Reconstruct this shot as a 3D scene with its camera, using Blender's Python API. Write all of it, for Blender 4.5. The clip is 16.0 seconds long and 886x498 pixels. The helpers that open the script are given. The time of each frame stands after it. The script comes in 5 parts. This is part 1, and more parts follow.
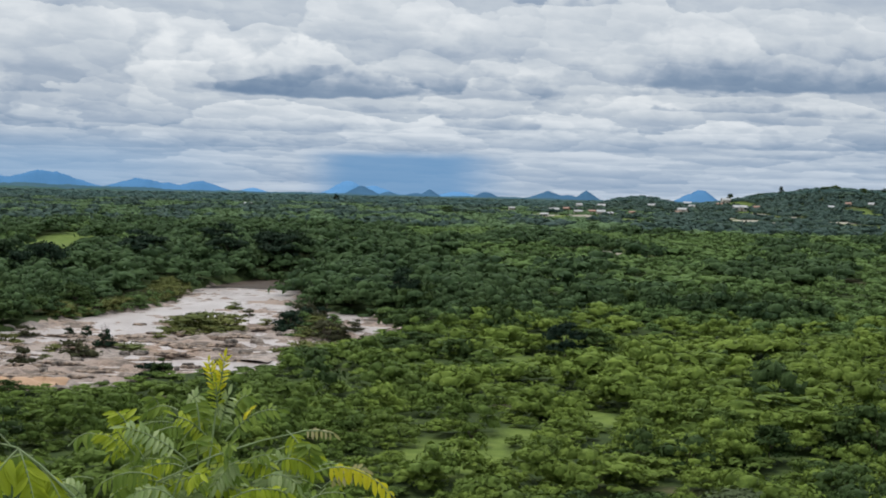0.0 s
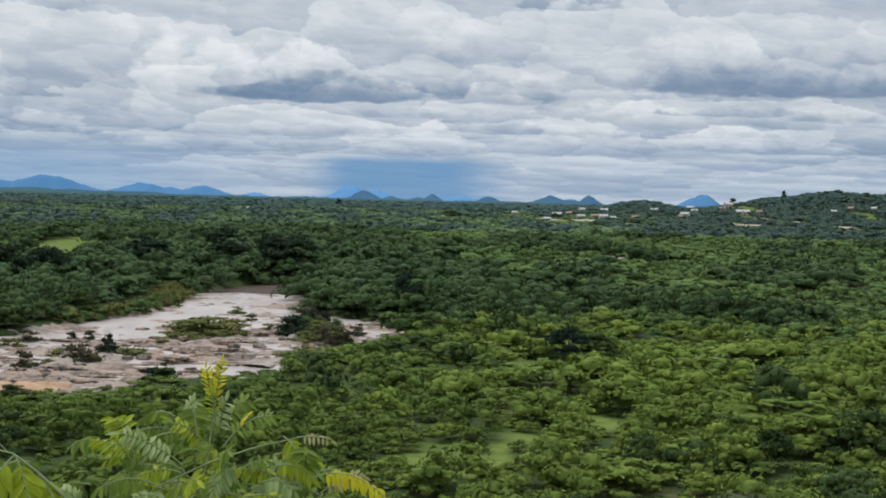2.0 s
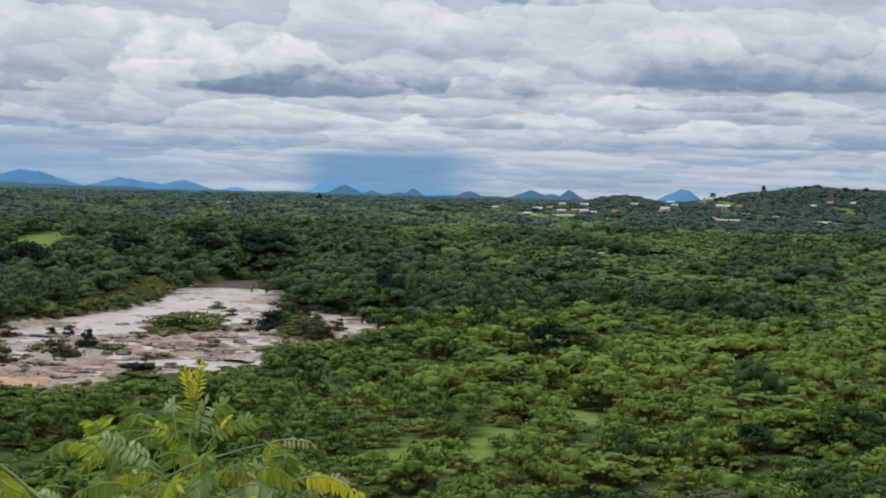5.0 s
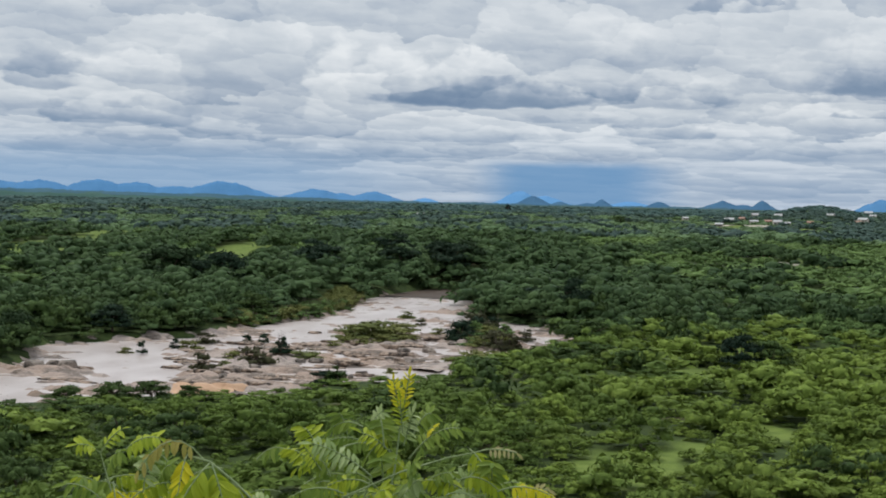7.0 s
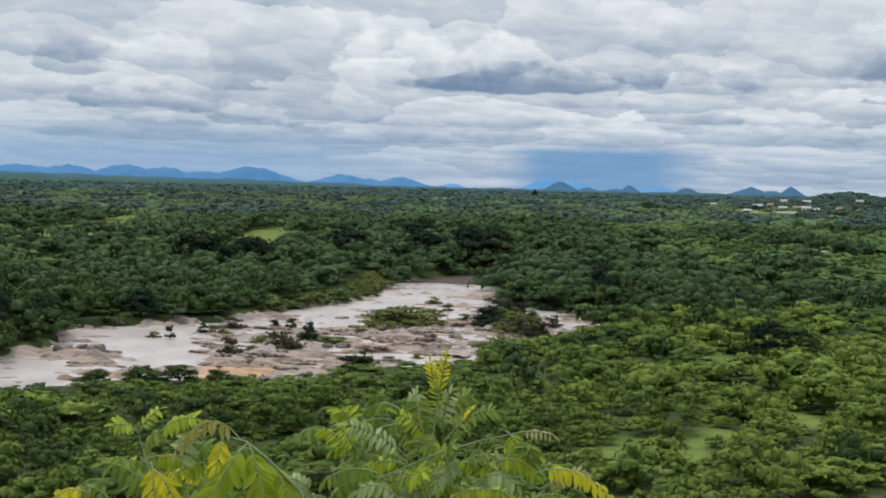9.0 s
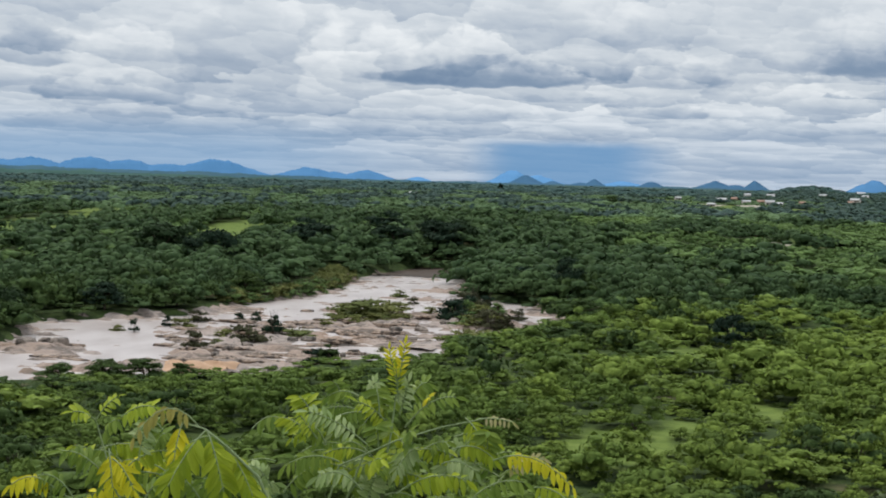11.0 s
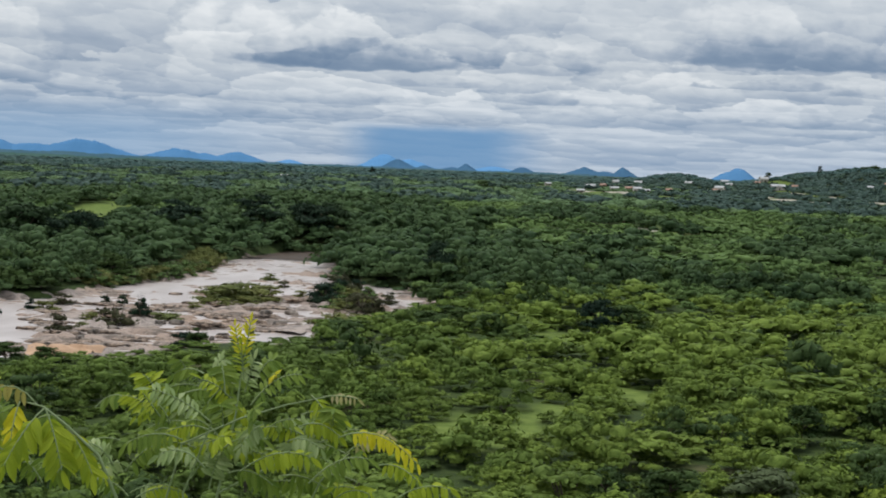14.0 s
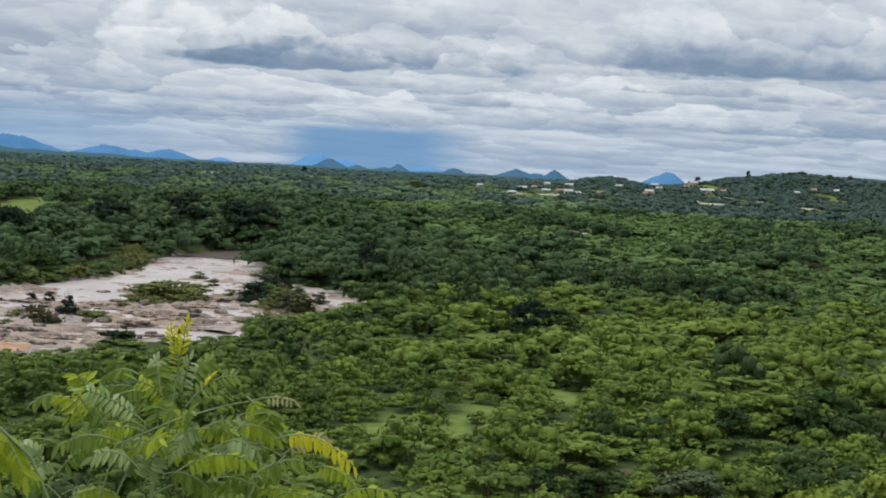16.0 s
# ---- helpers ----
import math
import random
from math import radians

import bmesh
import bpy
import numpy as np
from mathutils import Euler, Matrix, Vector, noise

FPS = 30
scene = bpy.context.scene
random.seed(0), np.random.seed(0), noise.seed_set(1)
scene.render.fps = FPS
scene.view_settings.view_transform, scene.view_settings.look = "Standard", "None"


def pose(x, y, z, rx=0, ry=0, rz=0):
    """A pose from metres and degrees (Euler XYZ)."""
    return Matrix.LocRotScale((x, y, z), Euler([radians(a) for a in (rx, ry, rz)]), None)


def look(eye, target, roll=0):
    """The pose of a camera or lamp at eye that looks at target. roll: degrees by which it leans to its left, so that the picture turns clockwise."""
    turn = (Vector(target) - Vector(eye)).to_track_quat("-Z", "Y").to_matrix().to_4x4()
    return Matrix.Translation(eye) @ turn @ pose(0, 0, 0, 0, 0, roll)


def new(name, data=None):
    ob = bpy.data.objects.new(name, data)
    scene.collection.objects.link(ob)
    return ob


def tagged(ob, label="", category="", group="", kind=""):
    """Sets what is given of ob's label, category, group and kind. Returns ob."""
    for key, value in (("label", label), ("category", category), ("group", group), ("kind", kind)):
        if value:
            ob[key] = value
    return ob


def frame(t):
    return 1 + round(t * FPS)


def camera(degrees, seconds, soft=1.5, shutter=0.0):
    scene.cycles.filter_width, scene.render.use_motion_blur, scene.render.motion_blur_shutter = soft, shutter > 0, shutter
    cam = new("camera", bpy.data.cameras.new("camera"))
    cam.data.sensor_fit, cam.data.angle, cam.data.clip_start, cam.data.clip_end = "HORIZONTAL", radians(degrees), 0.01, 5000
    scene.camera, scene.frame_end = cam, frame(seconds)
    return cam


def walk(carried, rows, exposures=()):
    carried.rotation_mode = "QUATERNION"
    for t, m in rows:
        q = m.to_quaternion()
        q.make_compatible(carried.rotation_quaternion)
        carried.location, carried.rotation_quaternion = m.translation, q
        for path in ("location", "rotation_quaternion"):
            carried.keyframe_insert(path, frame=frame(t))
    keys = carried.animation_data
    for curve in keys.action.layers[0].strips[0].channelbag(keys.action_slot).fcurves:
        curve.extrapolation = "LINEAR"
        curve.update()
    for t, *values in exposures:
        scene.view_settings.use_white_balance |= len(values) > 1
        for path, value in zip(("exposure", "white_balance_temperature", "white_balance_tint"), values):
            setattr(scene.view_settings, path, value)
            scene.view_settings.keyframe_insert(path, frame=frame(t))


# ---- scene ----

# ---- camera: held in the hand on a hill top, turning left and back ----
EYE = 26.0
cam = camera(34.82, 16.0, soft=1.9)
walk(cam, [
    (0.0, pose(0.0046, -0.0015, 25.9980, 87.768, -1.309, -0.499)),
    (0.5, pose(0.0122, -0.0000, 26.0001, 87.808, -0.923, -0.320)),
    (1.0, pose(0.0161, 0.0012, 26.0012, 87.872, -1.046, -0.371)),
    (1.5, pose(0.0170, 0.0015, 26.0022, 87.936, -1.198, -0.361)),
    (2.0, pose(0.0155, -0.0002, 26.0006, 87.947, -1.280, -0.393)),
    (2.5, pose(0.0185, -0.0001, 25.9992, 87.882, -1.270, -0.848)),
    (3.0, pose(0.0169, -0.0001, 26.0004, 87.768, -1.128, -0.907)),
    (3.2, pose(0.0168, 0.0000, 26.0014, 87.650, -1.130, -0.953)),
    (5.3, pose(0.0158, 0.0050, 26.0185, 87.810, -1.310, -1.180)),
    (5.5, pose(0.0155, 0.0052, 26.0195, 87.968, -1.323, -1.040)),
    (6.0, pose(0.0058, 0.0018, 26.0197, 88.090, -1.273, 2.121)),
    (6.5, pose(-0.0082, 0.0026, 26.0172, 88.062, -1.249, 4.997)),
    (7.0, pose(-0.0188, -0.0012, 26.0155, 88.027, -1.206, 6.447)),
    (7.5, pose(-0.0213, -0.0047, 26.0128, 87.925, -1.204, 7.545)),
    (8.0, pose(-0.0290, -0.0054, 26.0090, 87.774, -1.221, 7.620)),
    (8.5, pose(-0.0351, -0.0014, 26.0057, 87.507, -1.288, 7.636)),
    (9.0, pose(-0.0390, 0.0042, 26.0066, 87.419, -1.317, 7.546)),
    (9.5, pose(-0.0309, 0.0034, 26.0052, 87.270, -1.495, 6.659)),
    (9.7, pose(-0.0295, 0.0032, 26.0040, 87.250, -1.490, 6.220)),
    (11.8, pose(-0.0258, 0.0015, 25.9915, 87.070, -1.440, 6.150)),
    (12.0, pose(-0.0252, 0.0014, 25.9904, 87.022, -1.450, 6.148)),
    (12.5, pose(-0.0175, 0.0016, 25.9859, 86.878, -1.703, 5.906)),
    (13.0, pose(-0.0067, 0.0027, 25.9880, 86.697, -1.789, 4.458)),
    (13.5, pose(0.0098, 0.0048, 25.9888, 86.646, -1.996, 2.694)),
    (14.0, pose(0.0214, 0.0024, 25.9850, 86.685, -2.137, 0.971)),
    (14.5, pose(0.0249, -0.0022, 25.9799, 86.471, -2.268, 0.307)),
    (15.0, pose(0.0199, -0.0044, 25.9797, 86.392, -2.512, -1.490)),
    (15.5, pose(0.0056, -0.0026, 25.9853, 86.482, -2.822, -1.995)),
    (16.0, pose(0.0072, 0.0003, 25.9889, 86.822, -2.898, -1.777)),
], exposures=[(0.0, 0.0), (0.5, -0.13), (1.0, -0.06), (2.0, -0.03), (5.5, -0.03), (6.0, -0.16), (6.5, -0.03), (7.0, -0.03), (8.0, -0.03), (8.5, 0.03), (9.5, 0.04), (12.0, 0.03), (13.0, 0.09), (13.5, 0.12), (14.0, -0.05), (14.5, 0.08), (15.0, 0.20), (15.5, 0.04), (16.0, 0.0)])

# ---- world: a broken rain sky ----
class Nodes:
    """A small writer of node trees."""

    def __init__(self, tree):
        self.tree = tree
        tree.nodes.clear()

    def add(self, kind, **given):
        node = self.tree.nodes.new(kind)
        for key, value in given.items():
            if key.startswith("in_"):
                self.put(node.inputs[key[3:].replace("_", " ")], value)
            else:
                setattr(node, key, value)
        return node

    def put(self, socket, value):
        if isinstance(value, bpy.types.NodeSocket):
            self.tree.links.new(value, socket)
        else:
            socket.default_value = value

    def math(self, operation, a, b=None, c=None, clamp=False):
        node = self.tree.nodes.new("ShaderNodeMath")
        node.operation, node.use_clamp = operation, clamp
        for socket, value in zip(node.inputs, (a, b, c)):
            if value is not None:
                self.put(socket, value)
        return node.outputs[0]

    def vec(self, operation, a, b=None, scale=None):
        node = self.tree.nodes.new("ShaderNodeVectorMath")
        node.operation = operation
        self.put(node.inputs[0], a)
        if b is not None:
            self.put(node.inputs[1], b)
        if scale is not None:
            self.put(node.inputs["Scale"], scale)
        return node.outputs[0]

    def noise(self, vector, scale, detail=4.0, rough=0.55, kind="FBM"):
        node = self.tree.nodes.new("ShaderNodeTexNoise")
        node.noise_type = kind
        self.put(node.inputs["Vector"], vector)
        self.put(node.inputs["Scale"], scale)
        self.put(node.inputs["Detail"], detail)
        self.put(node.inputs["Roughness"], rough)
        return node

    def ramp(self, value, low, high, smooth=True, a=0.0, b=1.0):
        node = self.tree.nodes.new("ShaderNodeMapRange")
        node.interpolation_type = "SMOOTHSTEP" if smooth else "LINEAR"
        for name, v in (("Value", value), ("From Min", low), ("From Max", high), ("To Min", a), ("To Max", b)):
            self.put(node.inputs[name], v)
        return node.outputs[0]

    def mix(self, factor, a, b, blend="MIX"):
        node = self.tree.nodes.new("ShaderNodeMix")
        node.data_type, node.blend_type = "RGBA", blend
        self.put(node.inputs[0], factor)
        self.put(node.inputs[6], a if isinstance(a, bpy.types.NodeSocket) else (*a, 1))
        self.put(node.inputs[7], b if isinstance(b, bpy.types.NodeSocket) else (*b, 1))
        return node.outputs[2]

    def xyz(self, x, y, z=0.0):
        node = self.tree.nodes.new("ShaderNodeCombineXYZ")
        for socket, value in zip(node.inputs, (x, y, z)):
            self.put(socket, value)
        return node.outputs[0]


SUN_HEIGHT, SUN_TURN = radians(64), radians(-50)
world = bpy.data.worlds.new("sky")
scene.world = world
world.use_nodes = True
w = Nodes(world.node_tree)
way = w.add("ShaderNodeTexCoord").outputs["Generated"]
split = w.add("ShaderNodeSeparateXYZ", in_Vector=way)
wx, wy, wz = split.outputs
turn = w.math("MULTIPLY", w.math("ARCTAN2", wx, wy), 57.2958)
rise = w.math("MULTIPLY", w.math("ARCSINE", wz), 57.2958)
flat = w.xyz(turn, rise)

# puffs: ragged edges come from bending the sky's map by noise
low = w.ramp(rise, 0.3, 5.5, a=0.30, b=1.0)
depth = w.math("MULTIPLY", w.math("LOGARITHM", w.math("ADD", w.math("MAXIMUM", rise, -1.0), 2.2), 2.718), 11.0)
puff_map = w.xyz(turn, depth)
bend_a = w.noise(puff_map, 0.42, 3.0, 0.5).outputs["Color"]
bend_b = w.noise(puff_map, 1.3, 3.0, 0.5).outputs["Color"]
bend = w.vec("ADD", w.vec("SUBTRACT", bend_a, (0.5, 0.5, 0.5)), w.vec("SCALE", w.vec("SUBTRACT", bend_b, (0.5, 0.5, 0.5)), scale=0.45))
bend = w.vec("MULTIPLY", bend, w.xyz(2.6, w.math("MULTIPLY", low, 1.3), 0.0))
scallops = w.add("ShaderNodeTexVoronoi", feature="SMOOTH_F1", in_Vector=w.vec("ADD", puff_map, w.vec("SCALE", bend_b, scale=0.7)), in_Scale=0.95, in_Detail=2.0, in_Roughness=0.5, in_Smoothness=0.2).outputs["Distance"]
scallops = w.math("MULTIPLY", w.math("SUBTRACT", 0.45, scallops), w.math("MULTIPLY", low, 0.75))
bent = w.vec("ADD", w.vec("ADD", flat, bend), w.xyz(0.0, w.math("MULTIPLY", scallops, -1.0), 0.0))
base_line = w.math("ADD", rise, w.math("MULTIPLY", w.math("SUBTRACT", w.noise(puff_map, 0.7, 3.0, 0.5).outputs["Fac"], 0.5), w.math("MULTIPLY", low, 0.42)))


def heaps(across, upwards, wobble, seed, slant):
    """Rows of heaped clouds that hide one another: each is light at its head, dark at its base and of its own grey."""
    at = w.xyz(w.math("ADD", w.math("MULTIPLY", turn, across), seed), w.math("ADD", w.math("MULTIPLY", depth, upwards), w.math("MULTIPLY", turn, slant)))
    warp = w.vec("MULTIPLY", w.vec("SUBTRACT", w.noise(at, 1.7, 4.0, 0.52).outputs["Color"], (0.5, 0.5, 0.5)), (wobble, wobble * 0.8, 0.0))
    at = w.vec("ADD", at, warp)
    soft_cells = w.add("ShaderNodeTexVoronoi", feature="SMOOTH_F1", voronoi_dimensions="2D", in_Vector=at, in_Scale=1.0, in_Randomness=0.95, in_Smoothness=0.10)
    local = w.add("ShaderNodeSeparateXYZ", in_Vector=w.vec("SUBTRACT", at, soft_cells.outputs["Position"])).outputs
    grey = w.add("ShaderNodeSeparateColor", in_Color=soft_cells.outputs["Color"]).outputs[0]
    shade = w.ramp(local[1], -0.50, 0.42, a=-0.5, b=0.5)
    return w.math("ADD", shade, w.math("MULTIPLY", w.math("SUBTRACT", grey, 0.5), 0.7))


rows_wide = heaps(0.24, 0.38, 1.15, 3.0, 0.03)
rows_small = heaps(0.55, 0.88, 1.0, 17.0, 0.07)
relief = w.math("ADD", w.math("MULTIPLY", rows_wide, w.ramp(rise, 1.0, 7.0, a=0.22, b=0.13)), w.math("MULTIPLY", rows_small, w.ramp(rise, 0.8, 5.0, a=0.13, b=0.05)))
wisp = w.noise(w.xyz(w.math("MULTIPLY", turn, 0.5), w.math("ADD", depth, w.math("MULTIPLY", turn, 0.1))), 1.2, 4.0, 0.55).outputs["Fac"]
relief = w.math("ADD", relief, w.ramp(wisp, 0.3, 0.7, a=-0.04, b=0.04))

# clouds from the horizon upwards: turn, base, half width and thickness in degrees, then how light their heads and bases are
FAR_CLOUDS = (
    (-18.8, 0.68, 5.3, 0.52, 0.50, 0.40), (-11.7, 0.79, 4.2, 0.45, 0.56, 0.46), (-7.6, 0.53, 3.0, 0.61, 0.62, 0.55),
    (-17.9, 0.05, 5.7, 0.48, 0.55, 0.47), (6.7, 0.86, 4.5, 0.50, 0.66, 0.58), (13.8, 1.27, 5.2, 0.44, 0.66, 0.56),
    (9.9, 0.48, 6.9, 0.45, 0.62, 0.58), (17.5, 1.73, 5.7, 0.44, 0.70, 0.55), (-16.9, 1.69, 7.6, 0.87, 0.52, 0.36),
    (-9.3, 1.79, 4.7, 0.49, 0.66, 0.46), (-2.8, 1.78, 5.0, 0.55, 0.70, 0.50), (6.5, 1.99, 5.3, 0.91, 0.84, 0.58),
    (14.9, 2.13, 4.8, 0.66, 0.72, 0.44), (19.3, 2.19, 3.7, 0.90, 0.70, 0.42))
MIDDLE_CLOUDS = (
    (-17.9, 2.22, 4.7, 0.56, 0.70, 0.50), (-7.4, 2.48, 4.6, 0.68, 0.72, 0.54), (-0.8, 2.52, 3.9, 0.64, 0.74, 0.56),
    (2.3, 2.81, 1.9, 1.00, 0.66, 0.40), (10.4, 2.73, 4.5, 0.63, 0.78, 0.60), (-19.7, 2.54, 4.5, 0.68, 0.72, 0.56),
    (-13.2, 2.83, 4.0, 0.97, 0.86, 0.66), (-1.3, 3.32, 3.4, 0.63, 0.78, 0.62), (7.6, 3.14, 3.7, 1.39, 0.90, 0.74),
    (11.7, 3.60, 3.1, 0.67, 0.66, 0.46), (16.6, 3.38, 3.0, 0.74, 0.74, 0.50), (19.5, 3.20, 3.4, 0.97, 0.72, 0.50))
HIGH_CLOUDS = (
    (-17.8, 3.00, 1.8, 1.68, 0.72, 0.42), (-14.7, 3.34, 1.9, 1.66, 0.76, 0.56), (-20.6, 2.97, 1.8, 1.35, 0.74, 0.42),
    (10.6, 4.26, 4.2, 1.02, 0.72, 0.47), (2.6, 4.14, 3.2, 1.71, 0.82, 0.46), (6.9, 4.75, 2.1, 1.34, 0.78, 0.60),
    (-4.9, 4.12, 4.6, 2.0, 0.80, 0.24), (-5.2, 5.29, 2.3, 1.16, 0.88, 0.76))
TALL_CLOUDS = (
    (14.4, 4.68, 6.7, 2.44, 0.74, 0.34), (20.1, 4.59, 4.1, 1.70, 0.62, 0.36), (-13.8, 3.73, 2.8, 4.35, 0.66, 0.62),
    (-11.0, 3.26, 1.3, 3.66, 0.92, 0.78), (-8.6, 4.64, 1.9, 1.82, 0.90, 0.74), (-22.3, 4.35, 1.5, 1.91, 0.62, 0.42),
    (-19.0, 4.36, 2.8, 1.70, 0.84, 0.66), (1.0, 5.73, 2.1, 1.83, 0.84, 0.66), (5.3, 7.77, 2.6, 0.75, 0.62, 0.44),
    (9.8, 5.90, 2.8, 1.33, 0.80, 0.64))
plane = w.vec("SCALE", way, scale=w.math("DIVIDE", 1.0, w.math("ADD", w.math("MAXIMUM", wz, 0.0), 0.05)))
deck = w.noise(plane, 1.15, 6.0, 0.56).outputs["Fac"]
streak = w.noise(w.xyz(w.math("MULTIPLY", turn, 0.16), w.math("MULTIPLY", rise, 3.2)), 1.0, 5.0, 0.6).outputs["Fac"]
streaks = w.math("MULTIPLY", w.ramp(streak, 0.35, 0.65, a=-0.09, b=0.09), w.ramp(rise, 1.6, 3.4, a=1.0, b=0.0))
light = w.math("ADD", w.ramp(deck, 0.3, 0.7, a=0.66, b=0.80), streaks)
bent_split = w.add("ShaderNodeSeparateXYZ", in_Vector=bent).outputs
for a, e, ha, thick, head, base in FAR_CLOUDS + MIDDLE_CLOUDS + HIGH_CLOUDS + TALL_CLOUDS:
    sx = w.math("MULTIPLY_ADD", bent_split[0], 1 / ha, -a / ha)
    high = w.math("MULTIPLY_ADD", bent_split[1], 1 / thick, -e / thick)
    under = w.math("MULTIPLY_ADD", base_line, -5.0 / thick, 5.0 * e / thick)
    sy = w.math("MAXIMUM", high, under)
    far_out = w.math("ADD", w.math("MULTIPLY", sx, sx), w.math("MULTIPLY", sy, sy))
    inside = w.ramp(far_out, 0.62, 1.08, a=0.80, b=0.0)
    shade = w.ramp(high, 0.0, 0.80, a=base, b=head)
    light = w.math("MULTIPLY_ADD", w.math("SUBTRACT", shade, light), inside, light)
light = w.math("ADD", light, relief)
tone = w.add("ShaderNodeValToRGB", in_Fac=light)
stops = tone.color_ramp.elements
stops[0].position, stops[0].color = 0.10, (0.125, 0.205, 0.335, 1)
stops[1].position, stops[1].color = 0.95, (0.80, 0.835, 0.865, 1)
for at, colour in ((0.35, (0.225, 0.305, 0.425, 1)), (0.55, (0.375, 0.445, 0.545, 1)), (0.75, (0.575, 0.63, 0.69, 1))):
    stop = stops.new(at)
    stop.color = colour
cloud = tone.outputs["Color"]

# rain falls far off under a flat cloud base
veil = w.math("MULTIPLY", w.ramp(turn, -15.0, -5.0, a=1.0, b=0.0), w.ramp(rise, 0.7, 2.6, a=0.72, b=0.0))
cloud = w.mix(w.ramp(rise, 0.2, 4.4, a=0.56, b=0.0), cloud, (0.32, 0.44, 0.61))
cloud = w.mix(veil, cloud, (0.25, 0.41, 0.62))
soft_edge = w.math("MULTIPLY", w.math("SUBTRACT", w.noise(flat, 0.9, 2.0).outputs["Fac"], 0.5), 0.5)
rain_turn = w.math("ADD", turn, soft_edge)
shaft = w.math("MULTIPLY", w.ramp(rain_turn, -5.7, -3.2), w.ramp(rain_turn, 0.5, 3.9, a=1.0, b=0.0))
shaft = w.math("MULTIPLY", shaft, w.ramp(w.math("ADD", rise, w.math("MULTIPLY", soft_edge, 0.4)), 1.35, 1.80, a=1.0, b=0.0))
cloud = w.mix(w.math("MULTIPLY", shaft, 0.86), cloud, (0.135, 0.305, 0.545))

sky = w.add("ShaderNodeTexSky", sky_type="NISHITA", sun_disc=False, sun_elevation=SUN_HEIGHT, sun_rotation=SUN_TURN)
clear = w.add("ShaderNodeBackground", in_Color=sky.outputs[0], in_Strength=0.1)
# an overcast sky is brightest overhead
over = w.math("MULTIPLY_ADD", w.math("MAXIMUM", w.math("SUBTRACT", wz, 0.15), 0.0), 1.5, 1.0)
covered = w.add("ShaderNodeBackground", in_Color=cloud, in_Strength=over)
cover = w.math("MULTIPLY", w.ramp(rise, -3.0, -0.5, a=0.0, b=1.0), 0.97)
both = w.add("ShaderNodeMixShader")
w.put(both.inputs[0], cover)
w.put(both.inputs[1], clear.outputs[0])
w.put(both.inputs[2], covered.outputs[0])
w.add("ShaderNodeOutputWorld", in_Surface=both.outputs[0])

sun_data = bpy.data.lights.new("sun", "SUN")
sun_data.energy, sun_data.angle, sun_data.color = 2.0, radians(8), (1.0, 0.97, 0.90)
sun = new("sun", sun_data)
sun.matrix_world = look((0, 0, 0), (-math.sin(SUN_TURN) * math.cos(SUN_HEIGHT), -math.cos(SUN_TURN) * math.cos(SUN_HEIGHT), -math.sin(SUN_HEIGHT)))

# ---- materials ----
def surface(name, build, rough=0.8, bump=None, specular=0.3, metal=0.0):
    """A material from build(n, place), which gives a colour; bump: (scale, strength, distance)."""
    m = bpy.data.materials.new(name)
    m.use_nodes = True
    n = Nodes(m.node_tree)
    place = n.add("ShaderNodeNewGeometry").outputs["Position"]
    shader = n.add("ShaderNodeBsdfPrincipled")
    n.put(shader.inputs["Base Color"], build(n, place))
    n.put(shader.inputs["Roughness"], rough)
    n.put(shader.inputs["Specular IOR Level"], specular)
    n.put(shader.inputs["Metallic"], metal)
    if bump:
        relief = n.add("ShaderNodeBump", in_Height=n.noise(place, bump[0], 5.0, 0.6).outputs["Fac"], in_Strength=bump[1], in_Distance=bump[2])
        n.put(shader.inputs["Normal"], relief.outputs[0])
    n.add("ShaderNodeOutputMaterial", in_Surface=shader.outputs[0])
    return m


